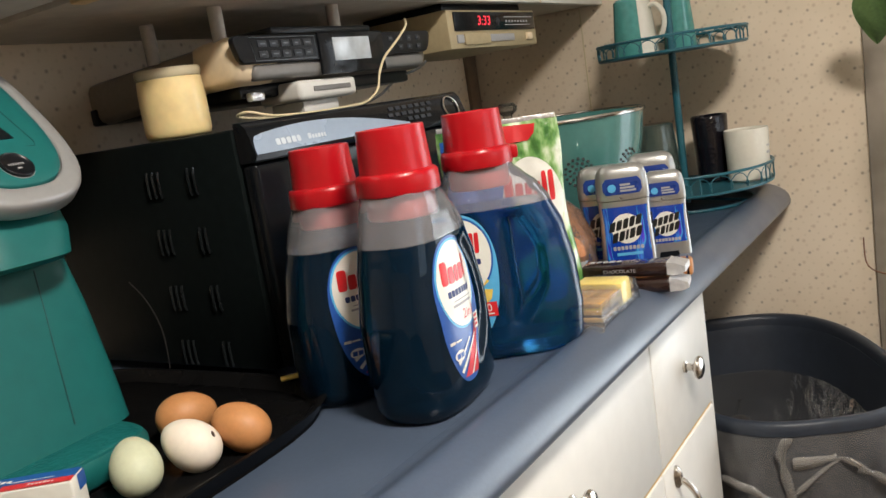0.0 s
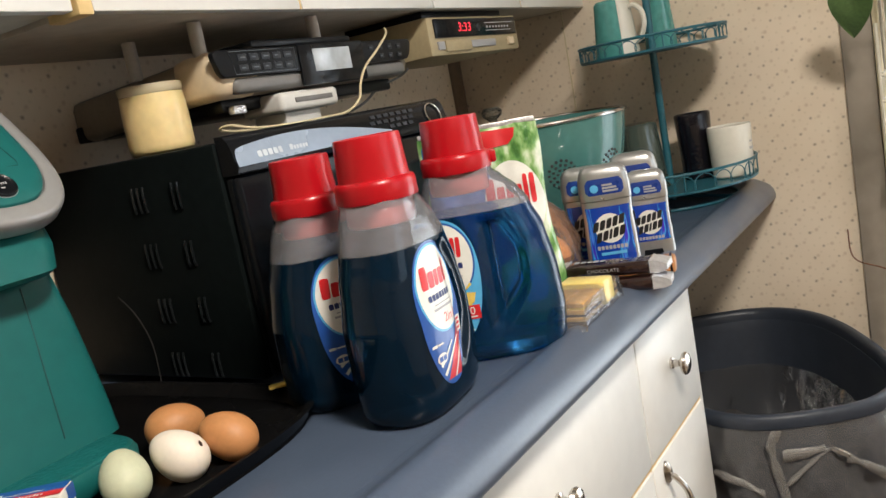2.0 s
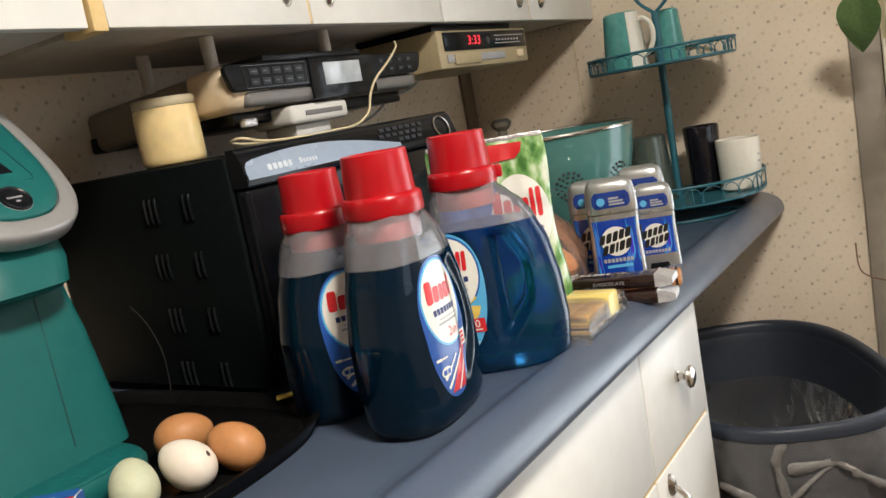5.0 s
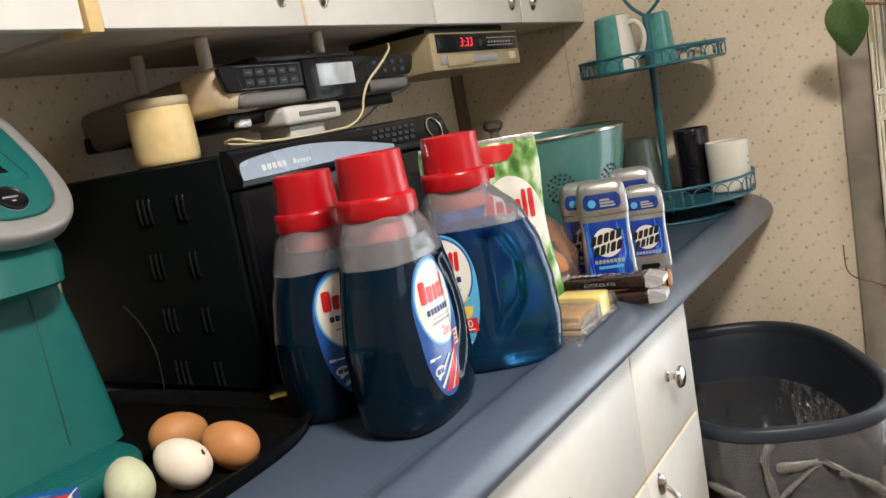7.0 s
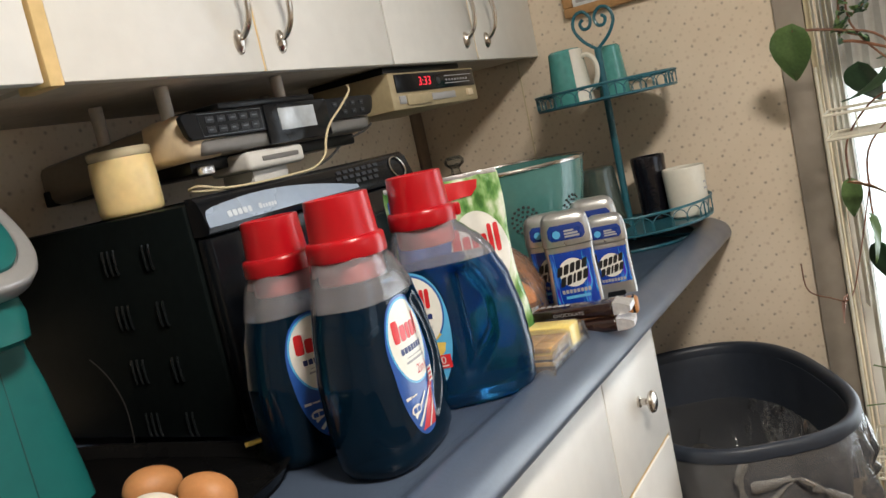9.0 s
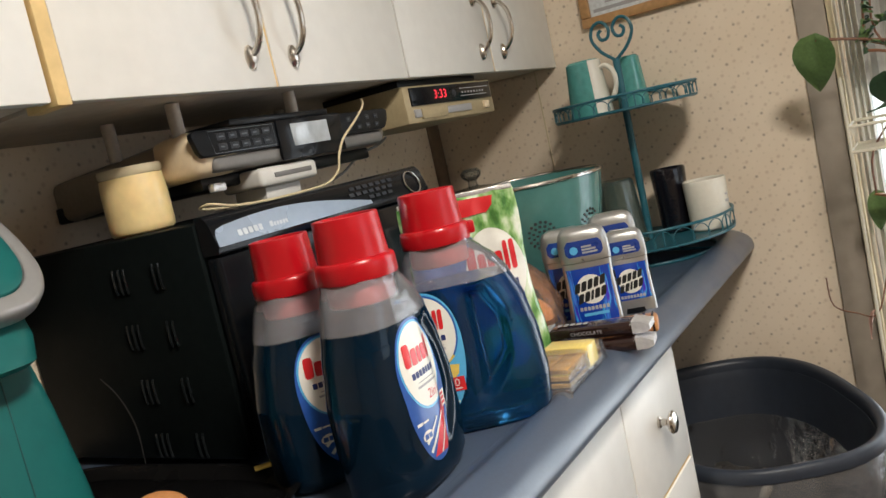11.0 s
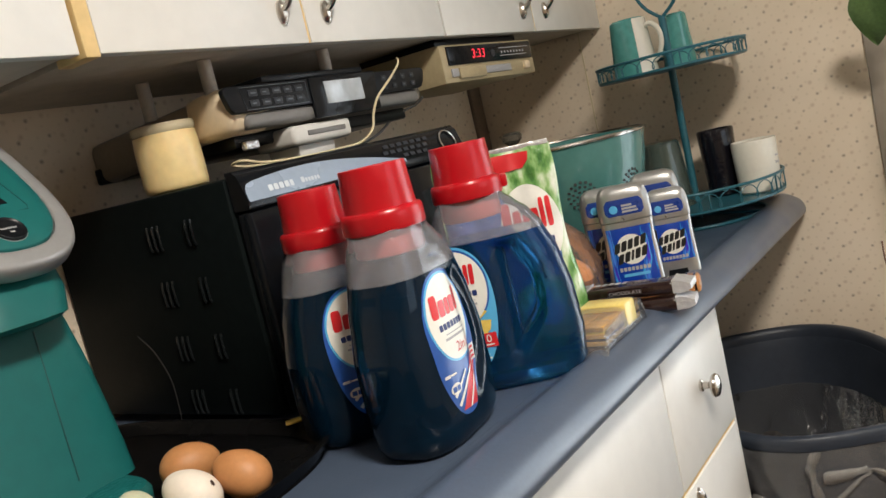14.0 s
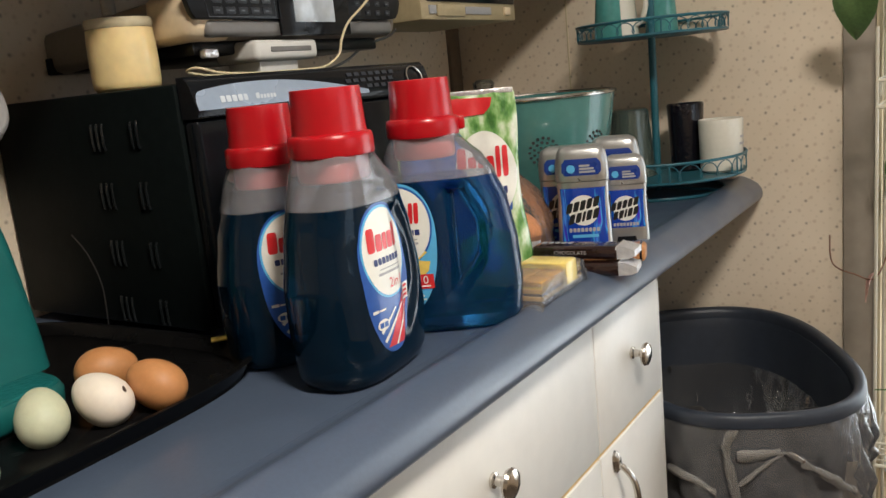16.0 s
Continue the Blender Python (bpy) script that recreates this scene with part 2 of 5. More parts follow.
MUGWHITE = mat("white_glaze", (0.75, 0.72, 0.63), 0.22, coat=0.4, grain=0.05, bump=0.03)
MUGBLACK = mat("black_glaze", (0.007, 0.006, 0.010), 0.10, coat=0.2, grain=0.3, bump=0.5, bump_scale=170)
BIN = mat("grey_bin_plastic", (0.027, 0.034, 0.048), 0.42, grain=0.15, scale=14, bump=0.06, bump_scale=200)
FOIL = mat("silver_foil", (0.88, 0.88, 0.90), 0.32, 0.7, grain=0.1, bump=1.0, bump_scale=150)
CHOC = mat("brown_wrapper", (0.020, 0.008, 0.007), 0.22, coat=0.8, grain=0.15, bump=0.8, bump_scale=55)
WAFER = mat("wafer", (0.60, 0.34, 0.09), 0.6, grain=0.35, scale=60, bump=0.5, bump_scale=200)
FUDGE = mat("brown_filling", (0.06, 0.025, 0.012), 0.5, grain=0.2)
ONION = mat("onion_skin", (0.76, 0.37, 0.14), 0.38, coat=0.2, grain=0.3, scale=30, bump=0.15, bump_scale=50)
LEAF = mat("leaf_green", (0.105, 0.180, 0.060), 0.42, coat=0.15, grain=0.3, scale=40, bump=0.2, bump_scale=90, trans=0.0)
LEAFDARK = mat("leaf_dark", (0.028, 0.065, 0.030), 0.45, grain=0.3, scale=40, bump=0.2, bump_scale=90)
LEAFPINK = mat("pink_bract", (0.55, 0.33, 0.27), 0.5)
LEAFBROWN = mat("leaf_brown", (0.26, 0.11, 0.035), 0.5, grain=0.3)
WASTE = mat("dull_waste_paper", (0.06, 0.055, 0.05), 0.6, grain=0.4, scale=60, bump=0.5, bump_scale=60)
STEM = mat("stem_brown", (0.20, 0.09, 0.05), 0.6, grain=0.3)
WIRE = mat("white_coated_wire", (0.60, 0.56, 0.45), 0.4, grain=0.08)
BLIND = mat("blind_slat", (0.78, 0.75, 0.66), 0.5, grain=0.06)
WOOD = mat("oak_frame", (0.46, 0.26, 0.11), 0.45, scale=25, grain=0.25, bump=0.1)
DIFFUSER = mat("lamp_diffuser", (0.8, 0.8, 0.8), 0.5, emit=(1.0, 0.90, 0.76, 6.0), bump=0)
CARD = mat("carton_board", (0.70, 0.68, 0.62), 0.55, grain=0.06)
PAPERW = mat("art_paper", (0.62, 0.66, 0.68), 0.4, coat=0.4, grain=0.25, scale=30)
CORDM = mat("cream_cord", (0.66, 0.56, 0.36), 0.5, grain=0.08)
LEDRED = mat("led_red", (0.3, 0.01, 0.01), 0.4, emit=(1.0, 0.03, 0.06, 1.7), bump=0)
BLACKINK = mat("black_ink", (0.012, 0.012, 0.012), 0.4, bump=0)

# cream darkened for the radio: the wall cabinet's shade is in the colour
RADIOCREAM = mat("shaded_cream_plastic", (0.41, 0.335, 0.20), 0.5, grain=0.1, bump=0.03)
TAUPE = mat("shaded_taupe_plastic", (0.24, 0.205, 0.165), 0.5, grain=0.12, bump=0.04)
VENTRIB = mat("vent_rib_enamel", (0.010, 0.012, 0.013), 0.20, spec=0.5, grain=0.2, bump=0.0)
CAPBLUE = mat("cap_plate_blue", (0.010, 0.040, 0.24), 0.3, coat=0.4, grain=0.2, scale=60, bump=0)

PALEYELLOW = mat("pale_yellow_paper", (0.80, 0.63, 0.19), 0.35, coat=0.4, grain=0.15, scale=50, bump=0.3, bump_scale=60)

DEOSILVER = mat("satin_silver_plastic", (0.50, 0.50, 0.49), 0.30, 0.8, grain=0.06, bump=0.02)
TRAYBLACK = mat("black_tray_lacquer", (0.0045, 0.0045, 0.0048), 0.24, spec=0.06, grain=0.2, scale=30, bump=0.03, bump_scale=80)


def grass_foil():
    """Glossy crinkled film printed with blurred blades, from white to deep green."""
    m = bpy.data.materials.new("printed_grass_foil")
    m.use_nodes = True
    n, l = m.node_tree.nodes, m.node_tree.links
    p = n["Principled BSDF"]
    p.inputs["Roughness"].default_value, p.inputs["Coat Weight"].default_value = 0.24, 0.6
    tc, mp = n.new("ShaderNodeTexCoord"), n.new("ShaderNodeMapping")
    mp.inputs["Rotation"].default_value = (0, radians(38), 0)
    mp.inputs["Scale"].default_value = (46, 20, 24)
    l.new(tc.outputs["Object"], mp.inputs["Vector"])
    w = n.new("ShaderNodeTexNoise")
    w.inputs["Scale"].default_value, w.inputs["Detail"].default_value = 1.0, 3
    l.new(mp.outputs[0], w.inputs["Vector"])
    r = n.new("ShaderNodeValToRGB")
    e = r.color_ramp.elements
    e[0].position, e[0].color = 0.34, (0.05, 0.16, 0.035, 1)
    e[1].position, e[1].color = 0.66, (0.78, 0.82, 0.70, 1)
    for pos, c in ((0.42, (0.12, 0.29, 0.07, 1)), (0.50, (0.27, 0.46, 0.17, 1)), (0.57, (0.54, 0.67, 0.42, 1))):
        k = e.new(pos)
        k.color = c
    l.new(w.outputs["Fac"], r.inputs[0])
    l.new(r.outputs[0], p.inputs["Base Color"])
    bt, bp = n.new("ShaderNodeTexNoise"), n.new("ShaderNodeBump")
    bt.inputs["Scale"].default_value, bt.inputs["Detail"].default_value = 34, 3
    l.new(tc.outputs["Object"], bt.inputs["Vector"])
    bp.inputs["Strength"].default_value, bp.inputs["Distance"].default_value = 0.8, 0.006
    l.new(bt.outputs["Fac"], bp.inputs["Height"])
    l.new(bp.outputs[0], p.inputs["Normal"])
    l.new(bp.outputs[0], p.inputs["Coat Normal"])
    return m


GRASSFOIL = grass_foil()


def holo():
    """Blue foil whose tint shifts across it in upright bands."""
    m = bpy.data.materials.new("holographic_blue_foil")
    m.use_nodes = True
    n, l = m.node_tree.nodes, m.node_tree.links
    p = n["Principled BSDF"]
    p.inputs["Roughness"].default_value, p.inputs["Metallic"].default_value = 0.25, 0.15
    p.inputs["Coat Weight"].default_value = 0.4
    tc = n.new("ShaderNodeTexCoord")
    w = n.new("ShaderNodeTexNoise")
    mp = n.new("ShaderNodeMapping")
    mp.inputs["Scale"].default_value = (95, 1, 9)
    l.new(tc.outputs["Object"], mp.inputs["Vector"])
    w.inputs["Scale"].default_value = 1
    l.new(mp.outputs[0], w.inputs["Vector"])
    r = n.new("ShaderNodeValToRGB")
    e = r.color_ramp.elements
    e[0].position, e[0].color = 0.26, (0.02, 0.45, 0.30, 1)
    e[1].position, e[1].color = 0.70, (0.06, 0.25, 0.85, 1)
    for pos, c in ((0.31, (0.03, 0.55, 0.80, 1)), (0.36, (0.008, 0.05, 0.38, 1)), (0.56, (0.009, 0.055, 0.42, 1)), (0.60, (0.05, 0.45, 0.90, 1)), (0.63, (0.08, 0.03, 0.62, 1)), (0.66, (0.010, 0.06, 0.46, 1))):
        k = e.new(pos)
        k.color = c
    l.new(w.outputs["Fac"], r.inputs[0])
    l.new(r.outputs[0], p.inputs["Base Color"])
    return m


HOLO = holo()

# ---------------- mesh helpers ----------------


def mesh_ob(name, bm, material, smooth=35.0):
    me = bpy.data.meshes.new(name)
    bmesh.ops.recalc_face_normals(bm, faces=bm.faces[:])
    if smooth:
        for f in bm.faces:
            f.smooth = True
        for e in bm.edges:
            e.smooth = len(e.link_faces) < 2 or e.calc_face_angle(0) < radians(smooth)
    bm.to_mesh(me)
    bm.free()
    me.materials.append(material)
    return new(name, me)


def part(name, bm, material, parent, label="", smooth=35.0):
    ob = mesh_ob(name, bm, material, smooth)
    ob.parent = parent
    if label:
        ob["label"] = label
    if name in ("word_mark", "print_line", "print_bars", "tuning_scale"):
        ob["kind"] = "stuff"
    return ob


def thing(name, m, label, category, group="", kind=""):
    ob = new(name)
    ob.empty_display_size = 0.02
    ob.matrix_world = m
    return tagged(ob, label, category, group, kind)


def solid(name, bm, material, label, category, kind="", m=None, group=""):
    ob = mesh_ob(name, bm, material)
    if m is not None:
        ob.matrix_world = m
    return tagged(ob, label, category, group, kind)


def box(lo, hi, bevel=0.0, seg=2, bm=None):
    own = bm is None
    b = bmesh.new()
    bmesh.ops.create_cube(b, size=1.0)
    c = [(p + q) / 2 for p, q in zip(lo, hi)]
    s = [abs(q - p) for p, q in zip(lo, hi)]
    for v in b.verts:
        v.co = Vector((c[i] + v.co[i] * s[i] for i in range(3)))
    if bevel:
        bmesh.ops.bevel(b, geom=b.edges[:], offset=min(bevel, min(s) * 0.45), segments=seg, profile=0.5, affect="EDGES")
    if own:
        return b
    return join(bm, b)


def join(bm, other, m=None):
    if m is not None:
        bmesh.ops.transform(other, matrix=m, verts=other.verts[:])
    me = bpy.data.meshes.new("tmp")
    other.to_mesh(me)
    other.free()
    bm.from_mesh(me)
    bpy.data.meshes.remove(me)
    return bm


def lathe(profile, seg=40, closed=False):
    """Turn (r, z) points about z. A radius of 0 closes an end."""
    bm = bmesh.new()
    rings = []
    for r, z in profile:
        if r <= 1e-6:
            rings.append([bm.verts.new((0, 0, z))])
        else:
            rings.append([bm.verts.new((r * math.cos(2 * math.pi * i / seg), r * math.sin(2 * math.pi * i / seg), z)) for i in range(seg)])
    for a, b in zip(rings, rings[1:]):
        for i in range(seg):
            j = (i + 1) % seg
            q = [a[i % len(a)], a[j % len(a)], b[j % len(b)], b[i % len(b)]]
            q = list(dict.fromkeys(q))
            if len(q) > 2:
                bm.faces.new(q)
    return bm


def tube(points, r, seg=8, closed=False, smooth_steps=0):
    """A round rod along points."""
    pts = [Vector(p) for p in points]
    if smooth_steps:
        out = []
        n = len(pts)
        for i in range(n if closed else n - 1):
            p0 = pts[(i - 1) % n] if closed or i > 0 else pts[0]
            p1, p2 = pts[i], pts[(i + 1) % n]
            p3 = pts[(i + 2) % n] if closed or i + 2 < n else pts[-1]
            for k in range(smooth_steps):
                t = k / smooth_steps
                out.append(0.5 * (2 * p1 + (p2 - p0) * t + (2 * p0 - 5 * p1 + 4 * p2 - p3) * t * t + (3 * p1 - p0 - 3 * p2 + p3) * t ** 3))
        if not closed:
            out.append(pts[-1])
        pts = out
    bm = bmesh.new()
    rings = []
    n = len(pts)
    up = None
    for i, p in enumerate(pts):
        a = pts[(i - 1) % n] if closed or i else p
        b = pts[(i + 1) % n] if closed or i < n - 1 else p
        d = (b - a).normalized()
        if up is None:
            up = d.orthogonal().normalized()
        up = (up - d * up.dot(d)).normalized()
        side = d.cross(up)
        rr = r[i] if isinstance(r, (list, tuple)) else r
        rings.append([bm.verts.new(p + rr * (math.cos(2 * math.pi * k / seg) * up + math.sin(2 * math.pi * k / seg) * side)) for k in range(seg)])
    for i in range(n if closed else n - 1):
        a, b = rings[i], rings[(i + 1) % n]
        for k in range(seg):
            bm.faces.new((a[k], a[(k + 1) % seg], b[(k + 1) % seg], b[k]))
    if not closed:
        bm.faces.new(rings[0][::-1])
        bm.faces.new(rings[-1])
    return bm


def loft(sections, cap=True):
    """Skin a list of equal rings of points."""
    bm = bmesh.new()
    rings = [[bm.verts.new(p) for p in s] for s in sections]
    n = len(rings[0])
    for a, b in zip(rings, rings[1:]):
        for i in range(n):
            bm.faces.new((a[i], a[(i + 1) % n], b[(i + 1) % n], b[i]))
    if cap:
        bm.faces.new(rings[0][::-1])
        bm.faces.new(rings[-1])
    return bm


def oval(cx, cy, z, a, b, n=2.0, seg=48):
    out = []
    for i in range(seg):
        t = 2 * math.pi * i / seg
        c, s = math.cos(t), math.sin(t)
        out.append((cx + a * math.copysign(abs(c) ** (2 / n), c), cy + b * math.copysign(abs(s) ** (2 / n), s), z))
    return out


def interp(table, z):
    """Smooth reading of a table of (z, values...)."""
    if z <= table[0][0]:
        return table[0][1:]
    for p, q in zip(table, table[1:]):
        if z <= q[0]:
            t = (z - p[0]) / (q[0] - p[0])
            t = t * t * (3 - 2 * t) * 0.5 + t * 0.5
            return tuple(u + (v - u) * t for u, v in zip(p[1:], q[1:]))
    return table[-1][1:]


def prism(outline, y0, y1, bevel=0.0):
    """Outline of (x, z) points drawn out along y."""
    bm = bmesh.new()
    a = [bm.verts.new((x, y0, z)) for x, z in outline]
    b = [bm.verts.new((x, y1, z)) for x, z in outline]
    n = len(a)
    bm.faces.new(a)
    bm.faces.new(b[::-1])
    for i in range(n):
        bm.faces.new((a[i], b[i], b[(i + 1) % n], a[(i + 1) % n]))
    if bevel:
        bmesh.ops.bevel(bm, geom=bm.edges[:], offset=bevel, segments=2, profile=0.5, affect="EDGES")
    return bm


def flat(outlines, place, step=0.006):
    """Printed shapes: outlines of (u, v) laid on a surface by place(u, v)."""
    bm = bmesh.new()
    for o in outlines:
        bm.faces.new([bm.verts.new((u, v, 0)) for u, v in o])
    bmesh.ops.triangulate(bm, faces=bm.faces[:])
    for _ in range(5):
        long = [e for e in bm.edges if e.calc_length() > step]
        if not long:
            break
        bmesh.ops.subdivide_edges(bm, edges=long, cuts=1, use_grid_fill=False)
        bmesh.ops.triangulate(bm, faces=[f for f in bm.faces if len(f.verts) > 3])
    for v in bm.verts:
        v.co = Vector(place(v.co.x, v.co.y))
    return bm


def words(text, size, place, shear=0.0, centre=True, step=0.006):
    cu = bpy.data.curves.new("text", "FONT")
    cu.body, cu.size, cu.shear = text, size, shear
    cu.align_x, cu.align_y = ("CENTER" if centre else "LEFT"), "CENTER"
    cu.resolution_u = 4
    ob = new("text_tmp", cu)
    bpy.context.view_layer.update()
    me = bpy.data.meshes.new_from_object(ob.evaluated_get(bpy.context.evaluated_depsgraph_get()))
    bm = bmesh.new()
    bm.from_mesh(me)
    bpy.data.objects.remove(ob)
    bpy.data.curves.remove(cu)
    bpy.data.meshes.remove(me)
    bmesh.ops.triangulate(bm, faces=bm.faces[:])
    for v in bm.verts:
        v.co = Vector(place(v.co.x, v.co.y))
    return bm


def rect(u0, v0, u1, v1, slant=0.0):
    h = v1 - v0
    return [(u0, v0), (u1, v0), (u1 + slant * h, v1), (u0 + slant * h, v1)]


def ring_pts(cu, cv, a, b, n=2.0, seg=36):
    return [(x, y) for x, y, _ in oval(cu, cv, 0, a, b, n, seg)]


# ---------------- the room ----------------
def structure(name, bm, material, label, category="wall"):
    return tagged(mesh_ob(name, bm, material), label, category, kind="structure")


# floor, ceiling and rear walls are out of view; they shape the bounce
structure("floor", box((-1.6, -3.2, -0.05), (XE + 0.15, YB + 0.12, 0.0)), FLOOR, "unseen brown vinyl floor, toned for the bounced light", "floor")
structure("ceiling", box((-1.6, -3.2, CEIL), (XE + 0.15, YB + 0.12, CEIL + 0.08)), CEILING, "unseen off-white ceiling, toned for the bounced light", "ceiling")
structure("wall_back", box((-1.6, YB, 0.0), (XE + 0.12, YB + 0.12, CEIL)), PAPER, "cream wallpaper with small printed sprigs behind the counter")
WY0, WY1, WZ0, WZ1 = -0.868, -1.76, 0.32, 1.75     # window opening in the end wall


def holed_wall(name, m, width, height, hole, material, label):
    """A wall 0.12 thick in its own x-z plane with one opening through it."""
    bm = bmesh.new()
    u0, u1, v0, v1 = hole
    us, vs = (0, u0, u1, width), (0, v0, v1, height)
    g = [[[bm.verts.new((u, y, v)) for v in vs] for u in us] for y in (0.0, 0.12)]
    for i in range(3):
        for j in range(3):
            if (i, j) != (1, 1):
                for k in (0, 1):
                    bm.faces.new((g[k][i][j], g[k][i + 1][j], g[k][i + 1][j + 1], g[k][i][j + 1]))
    loop = [(1, 1), (2, 1), (2, 2), (1, 2)]
    edge = [(0, 0), (1, 0), (2, 0), (3, 0), (3, 1), (3, 2), (3, 3), (2, 3), (1, 3), (0, 3), (0, 2), (0, 1)]
    for lp in (loop, edge):
        for (a, b), (c, d) in zip(lp, lp[1:] + lp[:1]):
            bm.faces.new((g[0][a][b], g[0][c][d], g[1][c][d], g[1][a][b]))
    w_ = structure(name, bm, material, label)
    w_.matrix_world = m
    return w_


holed_wall("wall_end", pose(XE, YB, 0, 0, 0, -90), YB + 3.2, CEIL, (YB - WY0, YB - WY1, WZ0, WZ1), PAPER, "cream wallpapered end wall with tiny brown flowers")
holed_wall("wall_room", pose(XE + 0.12, -3.2, 0, 0, 0, 180), XE + 0.12 + 1.6, CEIL, (XE + 0.12 - 2.55, XE + 0.12 - 1.25, 1.05, 2.05), PAPER, "unseen papered wall with an opening for the fill light")
# made-up window out of view, an opening for the fill light
w2 = thing("fill_window", pose(1.25, -3.2, 1.05), "unseen window added to hold the fill light", "window", kind="structure")
for lo, hi in (((0, -0.09, 0), (0.04, -0.03, 1.0)), ((1.26, -0.09, 0), (1.3, -0.03, 1.0)), ((0.04, -0.09, 0), (1.26, -0.03, 0.04)), ((0.04, -0.09, 0.96), (1.26, -0.03, 1.0))):
    part("window_frame", box(lo, hi, 0.003), WHITE, w2)
part("pane", box((0.04, -0.062, 0.04), (1.26, -0.058, 0.96)), PANE, w2).visible_shadow = False
# unseen wall, added to close the room
structure("wall_behind", box((-1.72, -3.2, 0.0), (-1.6, YB + 0.12, CEIL)), PAPER, "unseen papered wall closing the room behind")
structure("trim_corner", box((XE - 0.048, YB - 0.010, 0.0), (XE - 0.001, YB + 0.001, CEIL - 0.002), 0.002), TRIM, "dark brown wooden strip in the corner", "trim")
structure("trim_window", box((XE - 0.012, -0.846, 0.0), (XE + 0.001, -0.789, CEIL - 0.002), 0.003), GREYTRIM, "grey-brown vertical casing beside the window", "trim")
structure("trim_cream", box((XE - 0.020, -0.859, 0.0), (XE + 0.001, -0.8475, CEIL - 0.002), 0.002), CREAM, "narrow cream strip beside the window", "trim")
structure("trim_seam", box((XE - 0.0015, -0.2055, 0.95), (XE + 0.001, -0.2025, 1.36)), CREAM, "paper seam on the end wall", "trim")

win = thing("window_1", pose(XE, WY0, WZ0), "white framed window, bright daylight outside", "window", kind="structure")
W, H = WY1 - WY0, WZ1 - WZ0
for nm, lo, hi in (("window_frame", (0.02, W, 0), (0.09, W + 0.04, H)), ("window_frame", (0.02, -0.03, 0), (0.09, 0, H)),
                   ("window_frame", (0.02, W + 0.04, H - 0.04), (0.09, -0.03, H)), ("window_frame", (0.02, W + 0.04, 0.0), (0.09, -0.03, 0.04))):
    part(nm, box(lo, hi, 0.004), WHITE, win)
part("window_sill", box((-0.03, W, -0.03), (0.06, 0, 0.0), 0.004), WHITE, win)
pn = part("pane", box((0.055, W + 0.04, 0.04), (0.059, -0.03, H - 0.04)), PANE, win)
pn.visible_shadow = False

curtain = thing("curtain_panel", pose(XE - 0.014, -0.872, 1.17), "grey fabric curtain panel drawn aside at the window", "curtain")
bm = bmesh.new()
folds = [(0.007 * math.sin(i * 0.9), -0.168 * i / 40) for i in range(41)]
g = [[[bm.verts.new((x + dx, y, z)) for x, y in folds] for z in (0.0, 0.72)] for dx in (0.0, 0.0015)]
for q in g:
    for i in range(40):
        bm.faces.new((q[0][i], q[0][i + 1], q[1][i + 1], q[1][i]))
for i in (0, 40):
    bm.faces.new((g[0][0][i], g[0][1][i], g[1][1][i], g[1][0][i]))
part("fabric", bm, mat("curtain_fabric", (0.36, 0.35, 0.325), 0.8, grain=0.12, scale=20, bump=0.2, bump_scale=500), curtain)
part("rod", tube([(0.0, -0.90, 0.725), (0.0, 0.01, 0.725)], 0.006, 12), WHITEP, curtain)

yard = structure("backdrop", box((XE + 1.6, -4.0, -0.6), (XE + 1.62, 1.2, 3.2)), mat("bright_sky", (0.8, 0.8, 0.8), 0.9, emit=(0.92, 0.97, 1.0, 2.0), bump=0), "overexposed daylight outside the window", "backdrop")

# ceiling lamp
cl = thing("ceiling_lamp", pose(LAMP[0], LAMP[1], CEIL), "round white glass ceiling lamp, lit", "lamp")
part("base", lathe([(0.0, 0.0), (0.17, 0.0), (0.17, -0.02), (0.155, -0.03), (0.0, -0.03)]), WHITEP, cl)
part("shade", lathe([(0.165, -0.03), (0.16, -0.05), (0.145, -0.065), (0.135, -0.07), (0.135, -0.066), (0.15, -0.05), (0.155, -0.03)]), DIFFUSER, cl)

# ---------------- base cabinets and countertop ----------------
FY = -0.613


def pull(parent, x, z0, z1, y):
    """Arched bow handle with flared spoon ends."""
    h = z1 - z0
    pts = [(x, y, z0), (x, y - 0.012, z0 + 0.002), (x, y - 0.026, z0 + h * 0.2), (x, y - 0.031, z0 + h * 0.5), (x, y - 0.026, z1 - h * 0.2), (x, y - 0.012, z1 - 0.002), (x, y, z1)]
    b = tube(pts, 0.0045, 10, smooth_steps=5)
    for zz in (z0, z1):
        s = 1 if zz == z1 else -1
        join(b, lathe([(0, 0.009), (0.005, 0.0082), (0.0084, 0.004), (0.0090, 0), (0, 0)], 16), Matrix.Translation((x, y, zz + s * 0.004)) @ pose(0, 0, 0, 90, 0, 0) @ Matrix.Diagonal((1, 1.9, 1, 1)))
    return part("handle", b, CHROME, parent, "brushed nickel bow handle")


def knob(parent, x, z, y):
    b = lathe([(0, 0), (0.0085, 0), (0.0085, 0.003), (0.0055, 0.005), (0.005, 0.012), (0.008, 0.0155), (0.0155, 0.018), (0.0168, 0.021), (0.015, 0.0245), (0.009, 0.027), (0, 0.0275)], 32)
    bmesh.ops.transform(b, matrix=Matrix.Translation((x, y, z)) @ pose(0, 0, 0, 90, 0, 0), verts=b.verts[:])
    return part("knob", b, CHROME, parent, "round nickel knob")


